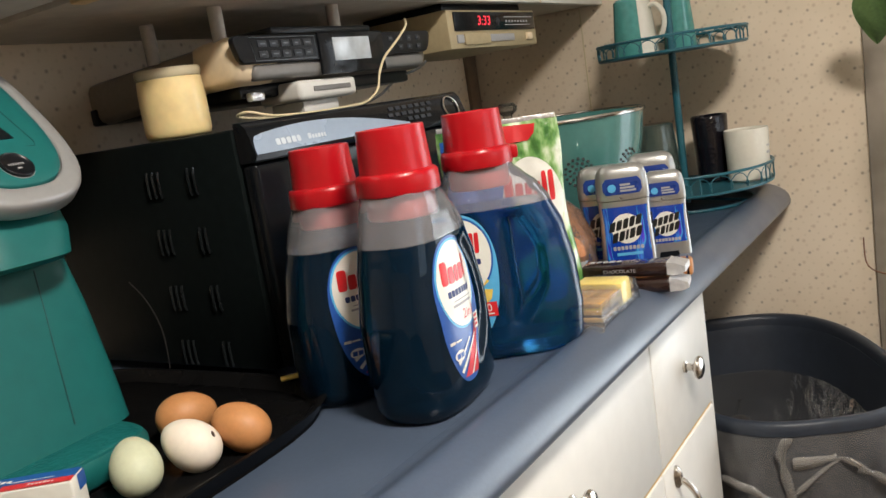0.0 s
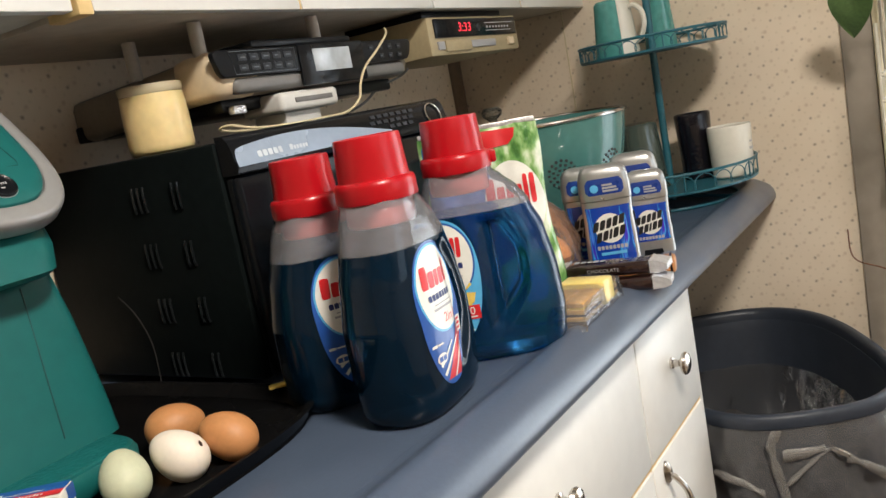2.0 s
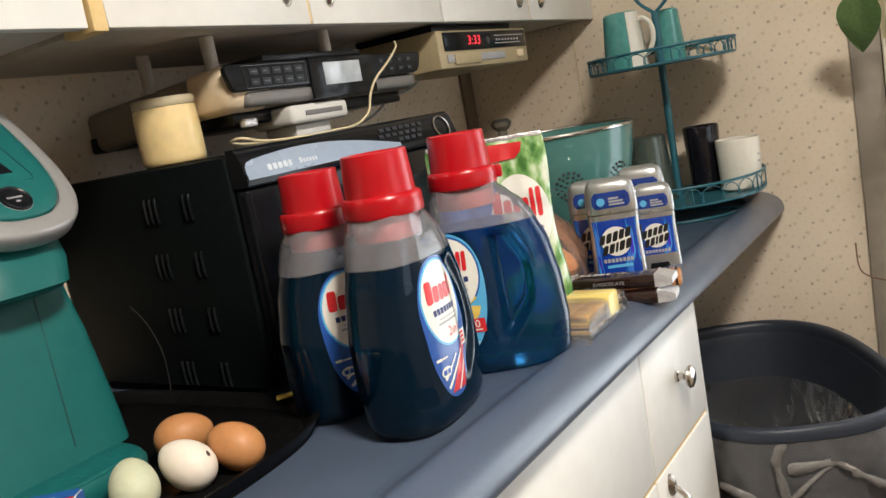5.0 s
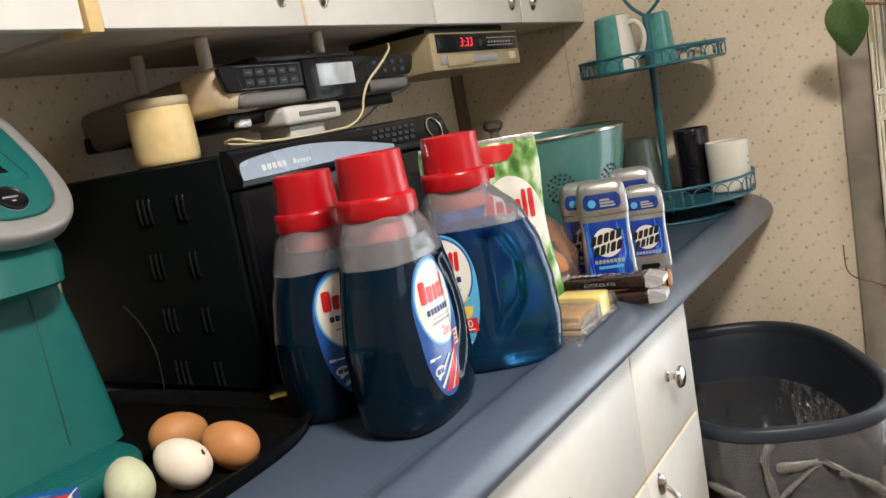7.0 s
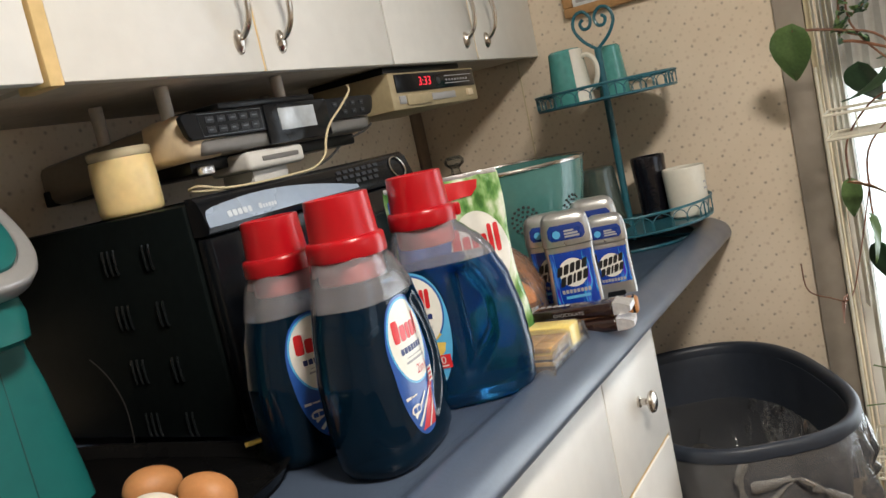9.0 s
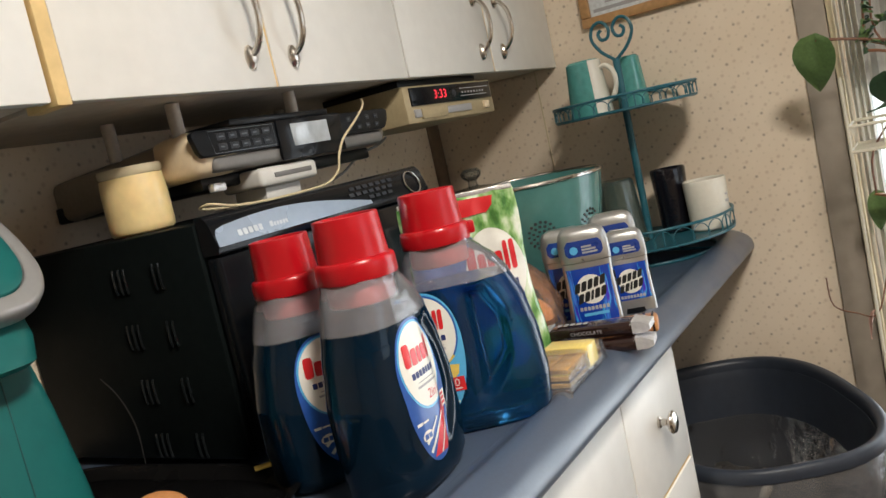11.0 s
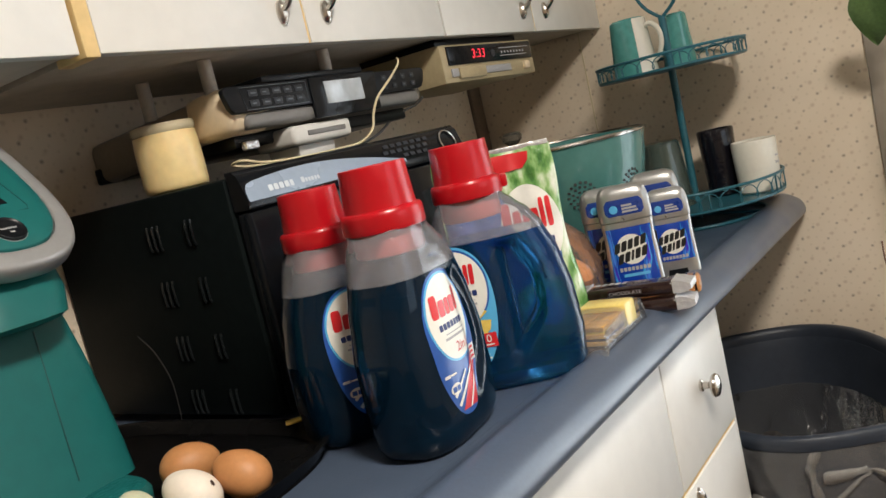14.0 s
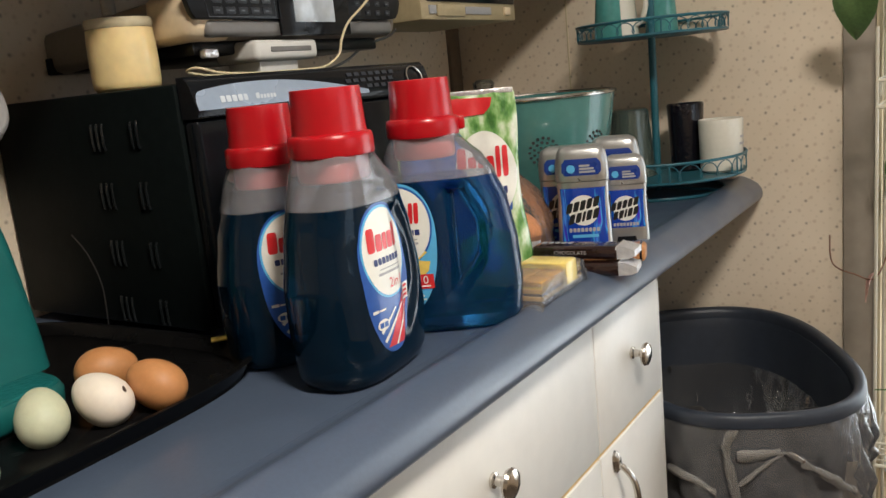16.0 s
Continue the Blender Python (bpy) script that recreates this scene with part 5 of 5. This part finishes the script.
# ---------------- colander, casserole lid ----------------
co = thing("colander", pose(2.392, -0.352, CZ), "teal enamel colander with clusters of holes and steel rim", "colander")
prof = [(0.0, 0.035), (0.07, 0.036), (0.078, 0.040), (0.080, 0.0), (0.084, 0.0), (0.088, 0.046), (0.108, 0.085), (0.125, 0.13), (0.136, 0.18), (0.142, 0.226), (0.140, 0.227), (0.133, 0.18), (0.121, 0.13), (0.104, 0.088), (0.07, 0.048), (0, 0.046)]
part("bowl", lathe(prof, 72), ENAMEL, co, "teal enamel bowl", 40)
part("rim", tube([(0.143 * math.cos(2 * math.pi * i / 72), 0.143 * math.sin(2 * math.pi * i / 72), 0.228) for i in range(72)], 0.0034, 8, closed=True), STEEL, co, "bright steel rim")
outer = [(0.046, 0.088), (0.085, 0.108), (0.13, 0.125), (0.18, 0.136), (0.226, 0.142)]
holes = bmesh.new()
for az in (212, 257, 302, 347, 32, 77, 122, 167):
    for r, n in ((0, 1), (0.008, 6), (0.0155, 11), (0.023, 16)):
        for i in range(n):
            t = 2 * math.pi * i / n
            dz, du = r * math.sin(t), r * math.cos(t)
            z = 0.142 + dz
            rr = interp(outer, z)[0] + 0.0004
            a = radians(az) + du / rr
            d = lathe([(0, 0.0006), (0.0026, 0.0004), (0.0029, -0.0006)], 8)
            join(holes, d, Matrix.Translation((rr * math.cos(a), rr * math.sin(a), z)) @ pose(0, 0, 0, 0, 0, math.degrees(a)) @ pose(0, 0, 0, 0, 72, 0))
part("holes", holes, HOLE, co, "clusters of drain holes")["kind"] = "stuff"

gl = thing("casserole_dish", pose(2.66, -0.10, CZ), "clear glass casserole with a knobbed lid", "casserole")
part("dish", lathe([(0, 0), (0.10, 0), (0.118, 0.02), (0.125, 0.17), (0.13, 0.175), (0.126, 0.18), (0.119, 0.17), (0.112, 0.02), (0, 0.006)], 48), CASSGLASS, gl)
ldd = part("lid", lathe([(0.130, 0.181), (0.126, 0.192), (0.09, 0.212), (0.03, 0.222), (0.012, 0.224), (0.010, 0.236), (0.022, 0.246), (0.024, 0.256), (0.016, 0.264), (0, 0.265)], 48), CASSGLASS, gl, "glass lid with knob")

# ---------------- two-tier rack and mugs ----------------
RX, RY = 2.735, -0.456
rk = thing("mug_rack", pose(RX, RY, CZ), "teal two-tier wire rack with heart-shaped top", "rack")
part("base_ring", tube([(0.132 * math.cos(2 * math.pi * i / 64), 0.132 * math.sin(2 * math.pi * i / 64), 0.004) for i in range(64)], 0.0038, 8, closed=True), TEALMETAL, rk)
part("pole", tube([(0, 0, 0.004), (0, 0, 0.425)], 0.0075, 16), TEALMETAL, rk)
for k in range(3):
    a = math.pi * 2 * k / 3 + 0.4
    part("spoke", tube([(0, 0, 0.012), (0.132 * math.cos(a), 0.132 * math.sin(a), 0.004)], 0.003, 8), TEALMETAL, rk)
heart = [(0, 0, 0.422), (0, 0.030, 0.446), (0, 0.047, 0.475), (0, 0.040, 0.500), (0, 0.020, 0.506), (0, 0.005, 0.490), (0, 0.010, 0.472), (0, 0.024, 0.470), (0, 0.030, 0.482), (0, 0.022, 0.490)]
for s in (-1, 1):
    part("heart_scroll", tube([(x, s * y * 0.94, z) for x, y, z in heart], 0.0036, 8, smooth_steps=6), TEALMETAL, rk)


def tier(z, r, h):
    t = part("tray", lathe([(0, z), (r - 0.004, z), (r, z + 0.002), (r, z + 0.006), (r - 0.004, z + 0.006), (r - 0.006, z + 0.003), (0, z + 0.003)], 64), TEALMETAL, rk, "teal metal tray")
    part("rail", tube([(r * math.cos(2 * math.pi * i / 64), r * math.sin(2 * math.pi * i / 64), z + h) for i in range(64)], 0.0028, 8, closed=True), TEALMETAL, t)
    n = 14
    for i in range(n):
        a0 = 2 * math.pi * i / n
        pts = []
        for k in range(29):
            q = k / 28
            a = a0 + (q - 0.5 + 0.13 * math.sin(q * 4 * math.pi)) * 2 * math.pi / n * 0.94
            pts.append((r * math.cos(a), r * math.sin(a), z + 0.006 + (h - 0.008) * (0.5 + 0.44 * math.cos(q * 4 * math.pi))))
        part("scroll", tube(pts, 0.0011, 5), TEALMETAL, t)
        part("post", tube([(r * math.cos(a0), r * math.sin(a0), z + 0.004), (r * math.cos(a0), r * math.sin(a0), z + h)], 0.0016, 6), TEALMETAL, t) if i % 2 == 0 else None
    return t


tier(0.315, 0.148, 0.032)
tier(0.036, 0.175, 0.040)


def mug(name, x, y, z, r0, r1, h, material, label, handle=None, upside=False, band=None):
    u = thing(name, pose(x, y, z), label, "mug", "mugs on the rack")
    prof = [(0, 0), (r0 - 0.004, 0), (r0, 0.004), (r0 + (r1 - r0) * 0.5, h * 0.5), (r1, h - 0.003), (r1 - 0.0015, h), (r1 - 0.004, h - 0.003), (r0 - 0.004, 0.008), (0, 0.006)]
    if upside:
        prof = [(r, h - zz) for r, zz in prof]
    part("cup", lathe(prof, 48), material, u)
    if handle is not None:
        a = radians(handle)
        pts = [(r0 - 0.003, 0, h * 0.80), (r0 + 0.014, 0, h * 0.84), (r0 + 0.030, 0, h * 0.70), (r0 + 0.032, 0, h * 0.48), (r0 + 0.020, 0, h * 0.26), (r0 + 0.000, 0, h * 0.2)]
        b = tube([(math.cos(a) * p - math.sin(a) * q, math.sin(a) * p + math.cos(a) * q, zz) for p, q, zz in pts], 0.0052, 10, smooth_steps=5)
        part("handle", b, MUGWHITE if band else material, u)
    if band:
        rr = [(0.0007 + r0 + (r1 - r0) * t, h * (1 - t)) for t in (0.02, 0.2, 0.4, 0.6, 0.8, 0.97)]
        bm = bmesh.new()
        rows = [[bm.verts.new((r * math.cos(radians(d)), r * math.sin(radians(d)), zz)) for d in range(band[0], band[1] + 1, 5)] for r, zz in rr]
        for p, q in zip(rows, rows[1:]):
            for i in range(len(p) - 1):
                bm.faces.new((p[i], p[i + 1], q[i + 1], q[i]))
        part("white_panel", bm, MUGWHITE, u, "cream-white glazed panel", 60)
    return u


T1, T2 = CZ + 0.3185, CZ + 0.0395
mug("mug", RX - 0.005, RY + 0.072, T1, 0.036, 0.046, 0.118, MUGTEAL, "teal and cream mug standing upside down", handle=262, upside=True, band=(215, 300))
mug("mug", RX + 0.060, RY - 0.002, T1, 0.027, 0.034, 0.110, MUGTEAL, "teal mug standing upside down behind the pole", upside=True)
mug("mug", RX + 0.040, RY - 0.050, T2, 0.031, 0.037, 0.138, MUGBLACK, "tall black glossy mug with raised texture")
wm = mug("mug", RX + 0.020, RY - 0.126, T2, 0.041, 0.0435, 0.104, MUGWHITE, "plain white mug with faint printed bars", handle=40)
part("print_bars", flat([rect(-0.010, 0.052, 0.010, 0.057), rect(-0.008, 0.066, 0.010, 0.070), rect(-0.010, 0.078, 0.006, 0.082)], lambda u, v: (0.0428 * math.cos(radians(262) + u / 0.043), 0.0428 * math.sin(radians(262) + u / 0.043), v)), L_GREY, wm)
dg = thing("drinking_glass", pose(RX - 0.03, RY + 0.044, T2) @ Matrix.Scale(1.22, 4), "grey-green drinking glass upside down on the rack", "glass")
part("tumbler", lathe([(0.042, 0), (0.0405, 0.004), (0.031, 0.110), (0.027, 0.113), (0, 0.113), (0, 0.108), (0.027, 0.106), (0.038, 0.004), (0.042, 0)], 40), clear_film("tumbler_glass", (0.16, 0.21, 0.18), 0.62, 0.04), dg)

# picture on the end wall
pic = thing("picture_frame", pose(XE - 0.001, -0.349, 1.425), "oak framed picture hung on the wallpaper", "picture")
for lo, hi in (((-0.018, -0.36, 0), (0, 0, 0.022)), ((-0.018, -0.36, 0.258), (0, 0, 0.28)), ((-0.018, -0.022, 0.022), (0, 0, 0.258)), ((-0.018, -0.36, 0.022), (0, -0.338, 0.258))):
    part("frame", box(lo, hi, 0.004), WOOD, pic)
part("print", box((-0.007, -0.338, 0.022), (-0.003, -0.022, 0.258)), PAPERW, pic, "pale blue-grey print")
part("print_bars", flat([rect(-0.33, 0.030, -0.03, 0.038), rect(-0.33, 0.046, -0.06, 0.050)], lambda u, v: (-0.0075, u, v), 0.5), L_GREY, pic)

# ---------------- waste bin ----------------
BZ = 0.632
BX, BY, BTURN = 2.568, -0.629, 27.6
BA, BB, BN = 0.300, 0.205, 2.7


def bin_ring(g, z, seg=140):
    return oval(0, 0, z, BA + g, BB + g, BN, seg)


bn = thing("waste_bin", pose(BX, BY, 0.0, 0, 0, BTURN), "big oblong dark grey waste bin with a clear liner", "bin")
part("tub", loft([bin_ring(g, z) for g, z in ((-0.080, 0.0), (-0.073, 0.004), (-0.068, 0.02), (-0.020, BZ - 0.03), (-0.018, BZ - 0.024), (-0.022, BZ - 0.022), (-0.027, BZ - 0.04), (-0.074, 0.03), (-0.082, 0.02))]), BIN, bn, smooth=50)
part("rim", loft([bin_ring(g, z) for g, z in ((-0.020, BZ - 0.024), (-0.006, BZ - 0.025), (-0.001, BZ - 0.022), (0.0, BZ - 0.014), (-0.001, BZ - 0.004), (-0.005, BZ), (-0.012, BZ), (-0.017, BZ - 0.003), (-0.020, BZ - 0.010), (-0.0205, BZ - 0.024))], cap=False), BIN, bn, "rolled rim", 50)
rnd = random.Random(8)
ph = [rnd.uniform(0, 6.28) for _ in range(6)]


def liner(rows, seg, f1, f2, f3, lift):
    """Rings of a wrinkled film: height, distance out from the rim line, depth of the wrinkles."""
    secs = []
    for z, g, amp in rows:
        row = []
        for i in range(seg):
            t = 2 * math.pi * i / seg
            r = ((abs(math.cos(t)) / (BA + g)) ** BN + (abs(math.sin(t)) / (BB + g)) ** BN) ** (-1 / BN)
            loose = amp * (1 + 0.9 * max(0, math.cos(t - radians(235))))
            w_ = loose * (0.35 * math.sin(f1 * t + ph[0] + z * 18) + 0.35 * abs(math.sin(f2 * t + ph[1] - z * 25)) + 0.25 * math.sin(f3 * t + ph[2] + z * 60)) + loose * 0.9 * noise.noise(Vector((7 * math.cos(t), 7 * math.sin(t), z * 22)))
            rr = r + w_
            row.append((rr * math.cos(t), rr * math.sin(t), z + lift * amp * (math.sin(3 * t + 1) + 0.5 * math.sin(11 * t + ph[3]))))
        secs.append(row)
    return secs


part("liner_skirt", loft(liner([(BZ - 0.023, -0.003, 0.0005), (BZ - 0.034, 0.000, 0.003), (BZ - 0.05, 0.001, 0.006), (BZ - 0.08, 0.002, 0.010), (BZ - 0.11, 0.002, 0.012), (BZ - 0.14, 0.002, 0.014), (BZ - 0.17, 0.000, 0.015), (BZ - 0.20, -0.002, 0.017), (BZ - 0.235, -0.003, 0.018)], 300, 13, 19, 53, 1.4), cap=False), BAGFILM, bn, "clear liner folded over the rim", 80)
part("liner_inside", loft(liner([(BZ - 0.120, -0.040, 0.002), (BZ - 0.135, -0.042, 0.005), (BZ - 0.16, -0.046, 0.009), (BZ - 0.20, -0.052, 0.013), (BZ - 0.25, -0.07, 0.018), (BZ - 0.29, -0.11, 0.020), (BZ - 0.31, -0.15, 0.016)], 240, 11, 23, 37, 0.6), cap=False), BAGSHADE, bn, "clear liner sagging inside", 80)


def ribbon(points, width, g=0.010):
    """A gathered band of film that follows the bin's side: angle, drop below the rim."""
    secs = []
    for k in range((len(points) - 1) * 6 + 1):
        i, q = min(k // 6, len(points) - 2), k / 6 - min(k // 6, len(points) - 2)
        t = radians(points[i][0] * (1 - q) + points[i + 1][0] * q)
        d = points[i][1] * (1 - q) + points[i + 1][1] * q
        w = width * (0.85 + 0.22 * math.sin(k * 0.5) + 0.12 * math.sin(k * 1.1))
        row = []
        for a, b in ((-0.5, 0.0), (-0.3, 0.003), (0.0, 0.0045), (0.3, 0.003), (0.5, 0.0), (0.0, 0.001)):
            x = (BA + g + b) * math.copysign(abs(math.cos(t)) ** (2 / BN), math.cos(t))
            y = (BB + g + b) * math.copysign(abs(math.sin(t)) ** (2 / BN), math.sin(t))
            steep = abs(points[i + 1][1] - points[i][1]) > 0.004 * abs(points[i + 1][0] - points[i][0])
            row.append((x + (a * w * 0.3 if steep else 0), y + (a * w if steep else 0), BZ - d + (0 if steep else a * w)))
        secs.append(row)
    return loft(secs)


for pts_, w_ in (([(169, 0.018), (166, 0.045), (167, 0.075), (169, 0.125), (171, 0.17)], 0.009), ([(170, 0.062), (177, 0.060), (181, 0.055), (185, 0.075), (192, 0.097), (200, 0.120), (209, 0.142)], 0.012),
                 ([(171, 0.110), (178, 0.078), (181, 0.058)], 0.007), ([(140, 0.100), (154, 0.110), (162, 0.126)], 0.010)):
    part("liner_fold", ribbon(pts_, w_ * 1.7), BAGFOLD, bn, "gathered milky fold of the liner", 60)
for i, (x, y, s_, m_) in enumerate(((-0.16, 0.02, 0.042, CARD), (-0.07, 0.04, 0.055, WASTE), (0.05, -0.04, 0.055, TRIM), (0.13, 0.03, 0.05, WASTE), (-0.10, -0.06, 0.05, WASTE))):
    b = bmesh.new()
    bmesh.ops.create_icosphere(b, subdivisions=3, radius=s_)
    for v in b.verts:
        v.co *= 1 + 0.45 * noise.noise(v.co * 40 + Vector((i * 7, 0, 0)))
        v.co.z *= 0.6
    p_ = mesh_ob("crumpled_paper", b, m_, 0)
    p_.matrix_world = pose(BX, BY, BZ - 0.205, 0, 0, BTURN) @ pose(x, y, 0, 0, 0, i * 40)
    tagged(p_, "crumpled paper waste in the bin", "waste", "waste in the bin")

# ---------------- blind, plant stand and plants by the window ----------------
bl = thing("window_blind", pose(XE - 0.052, -0.866, 0.30), "white upright blind drawn aside at the window", "blind")
for i, z0 in enumerate((0.80, 0.62, 0.40, 0.10)):
    sl = box((-0.017, -0.0007, z0), (0.017, 0.0007, 1.95), 0.0005, 1)
    part("slat", sl, BLIND, bl).matrix_local = pose(-0.003 * i, -0.0105 * i, 0, 0, 0, 12 + 1.5 * i)
part("rail", box((-0.045, -0.92, 1.95), (0.02, 0.008, 1.98), 0.003), WHITEP, bl)
ps = thing("plant_stand", pose(2.740, -1.085, 0), "white wire plant stand with shelves", "plant stand")
for x in (-0.08, 0.07):
    for y in (-0.22, 0.215):
        part("leg", tube([(x, y, 0), (x, y, 1.20)], 0.003, 8), WIRE, ps)
for z in (0.40, 1.065):
    sh = part("shelf_rim", tube([(-0.08, -0.22, z), (0.07, -0.22, z), (0.07, 0.215, z), (-0.08, 0.215, z)], 0.0035, 8, closed=True), WIRE, ps)
    part("shelf_rim", tube([(-0.08, -0.22, z + 0.045), (0.07, -0.22, z + 0.045), (0.07, 0.215, z + 0.045), (-0.08, 0.215, z + 0.045)], 0.003, 8, closed=True), WIRE, ps)
    for i in range(7):
        x = -0.08 + 0.15 * i / 6
        part("wire", tube([(x, -0.22, z + 0.045), (x, -0.22, z), (x, 0.215, z), (x, 0.215, z + 0.045)], 0.0013, 6), WIRE, sh)
    for i in range(9):
        y = -0.22 + 0.435 * i / 8
        part("wire", tube([(-0.08, y, z + 0.045), (-0.08, y, z)], 0.0016, 6), WIRE, sh)


def leaf_mesh(L, wd, fold=0.25, droop=0.3):
    bm = bmesh.new()
    n = 18
    rows = []
    ks = [k / 4 for k in range(-4, 5)]
    for i in range(n + 1):
        t = i / n
        half = wd * (math.sin(math.pi * min(1, t ** 0.60)) ** 0.80) * (1 - 0.12 * t) if 0 < i < n else 0.0004
        row = []
        for k in ks:
            x = k * half
            back = 0.13 * L * abs(k) ** 1.5 * (1 - t) ** 4
            vein = 0.0011 * math.sin(30 * (t - 0.28 * abs(k))) * abs(k) * (1 - t)
            row.append(bm.verts.new((x, L * t - back, -droop * L * t * t + fold * abs(x) + vein - 0.0015 * math.sin(7 * t + 3 * k))))
        rows.append(row)
    for a, b in zip(rows, rows[1:]):
        for k in range(len(ks) - 1):
            bm.faces.new((a[k], a[k + 1], b[k + 1], b[k]))
    r = bmesh.ops.extrude_face_region(bm, geom=bm.faces[:])
    for v in [g for g in r["geom"] if isinstance(g, bmesh.types.BMVert)]:
        v.co.z -= 0.0007
    return bm


def plant(name, x, y, z, label, leaves, stems, pot_r, material):
    u = thing(name, pose(x, y, z), label, "plant")
    part("pot", lathe([(0, 0), (pot_r * 0.7, 0), (pot_r * 0.75, 0.004), (pot_r, pot_r * 1.5), (pot_r * 1.06, pot_r * 1.5), (pot_r * 1.06, pot_r * 1.75), (pot_r * 0.95, pot_r * 1.75), (pot_r * 0.9, pot_r * 1.5), (0, pot_r * 1.45)], 32), BEIGE, u)
    for s, r in stems:
        part("stem", tube(s, r, 6, smooth_steps=5), STEM, u)
    for (p, L, wd, rx, ry, rz, mt) in leaves:
        part("leaf", leaf_mesh(L, wd), mt, u).matrix_local = pose(*p, rx, ry, rz)
    return u


# a trailing plant whose nearest leaf hangs before the wallpaper
px, py, pz = 2.735, -1.042, 1.068
LV = [((-0.030, 0.205, 0.207), 0.102, 0.040, 262, -12, 78, LEAF), ((0.02, 0.105, 0.115), 0.085, 0.036, 250, 0, 60, LEAFDARK), ((-0.03, 0.07, 0.10), 0.08, 0.034, 225, 0, 200, LEAFDARK),
      ((0.03, 0.150, -0.10), 0.075, 0.020, 268, 0, 100, LEAF), ((-0.05, 0.12, -0.16), 0.085, 0.018, 285, 0, 160, LEAF), ((0.0, 0.115, -0.225), 0.085, 0.022, 262, 0, 70, LEAFDARK), ((0.02, 0.03, 0.16), 0.07, 0.03, 230, 20, 150, LEAFDARK), ((-0.03, 0.182, -0.312), 0.05, 0.006, 300, 0, 30, LEAFPINK), ((-0.02, 0.14, -0.095), 0.10, 0.013, 340, 0, 195, LEAFBROWN)]
ST = [([(0, 0, 0.06), (0.01, 0.06, 0.16), (-0.01, 0.13, 0.190), (-0.030, 0.205, 0.207)], 0.0026), ([(0, 0.02, 0.07), (0.02, 0.09, 0.05), (0.03, 0.145, -0.02), (0.03, 0.15, -0.10)], 0.002),
      ([(0, 0, 0.06), (-0.02, 0.10, -0.02), (0.0, 0.118, -0.12), (0.0, 0.115, -0.225)], 0.002), ([(0.0, 0.04, 0.10), (0.01, 0.11, 0.20), (0.02, 0.10, 0.33)], 0.0022),
      ([(0.0, 0.115, -0.10), (-0.01, 0.15, -0.24), (-0.03, 0.175, -0.315), (-0.03, 0.21, -0.312), (-0.02, 0.250, -0.295), (-0.02, 0.255, -0.24)], 0.0014)]
plant("trailing_plant", px, py, pz, "trailing green houseplant with heart-shaped leaves on the stand", LV, ST, 0.045, LEAF)
rnd = random.Random(12)
LV2 = []
for (y0, z0), (y1, z1), n in (((0.242, 0.170), (0.234, 0.262), 13), ((0.237, 0.196), (0.186, 0.232), 9), ((0.238, 0.186), (0.200, 0.168), 7)):
    for i in range(n):
        q = (i + 0.5) / n
        LV2.append(((rnd.uniform(-0.006, 0.006), y0 + (y1 - y0) * q, z0 + (z1 - z0) * q), rnd.uniform(0.013, 0.021), rnd.uniform(0.0055, 0.0085), rnd.uniform(-60, 60), rnd.uniform(-50, 50), rnd.uniform(0, 360), LEAF if i % 2 else LEAFDARK))
ST2 = [([(0, 0, 0.05), (0.004, 0.12, 0.115), (0.0, 0.21, 0.160), (0.0, 0.246, 0.168)], 0.0030), ([(0.0, 0.243, 0.168), (0.003, 0.240, 0.21), (0.0, 0.234, 0.265)], 0.0022),
       ([(0.001, 0.238, 0.195), (0.0, 0.212, 0.216), (0.0, 0.186, 0.233)], 0.0014), ([(0.001, 0.239, 0.186), (0.0, 0.218, 0.175), (0.0, 0.200, 0.168)], 0.0014)]
plant("jade_plant", 2.735, -1.155, 1.068, "small succulent with tiny round leaves on the stand", LV2, ST2, 0.04, LEAF)
# spider plant on the lower shelf
LV3 = []
for i in range(14):
    LV3.append(((0, 0, 0.08), rnd.uniform(0.16, 0.26), 0.007, rnd.uniform(20, 60), 0, i * 360 / 14, LEAF))
plant("spider_plant", 2.735, -1.10, 0.403, "arching strap-leaved houseplant on the lower shelf", LV3, [], 0.05, LEAF)
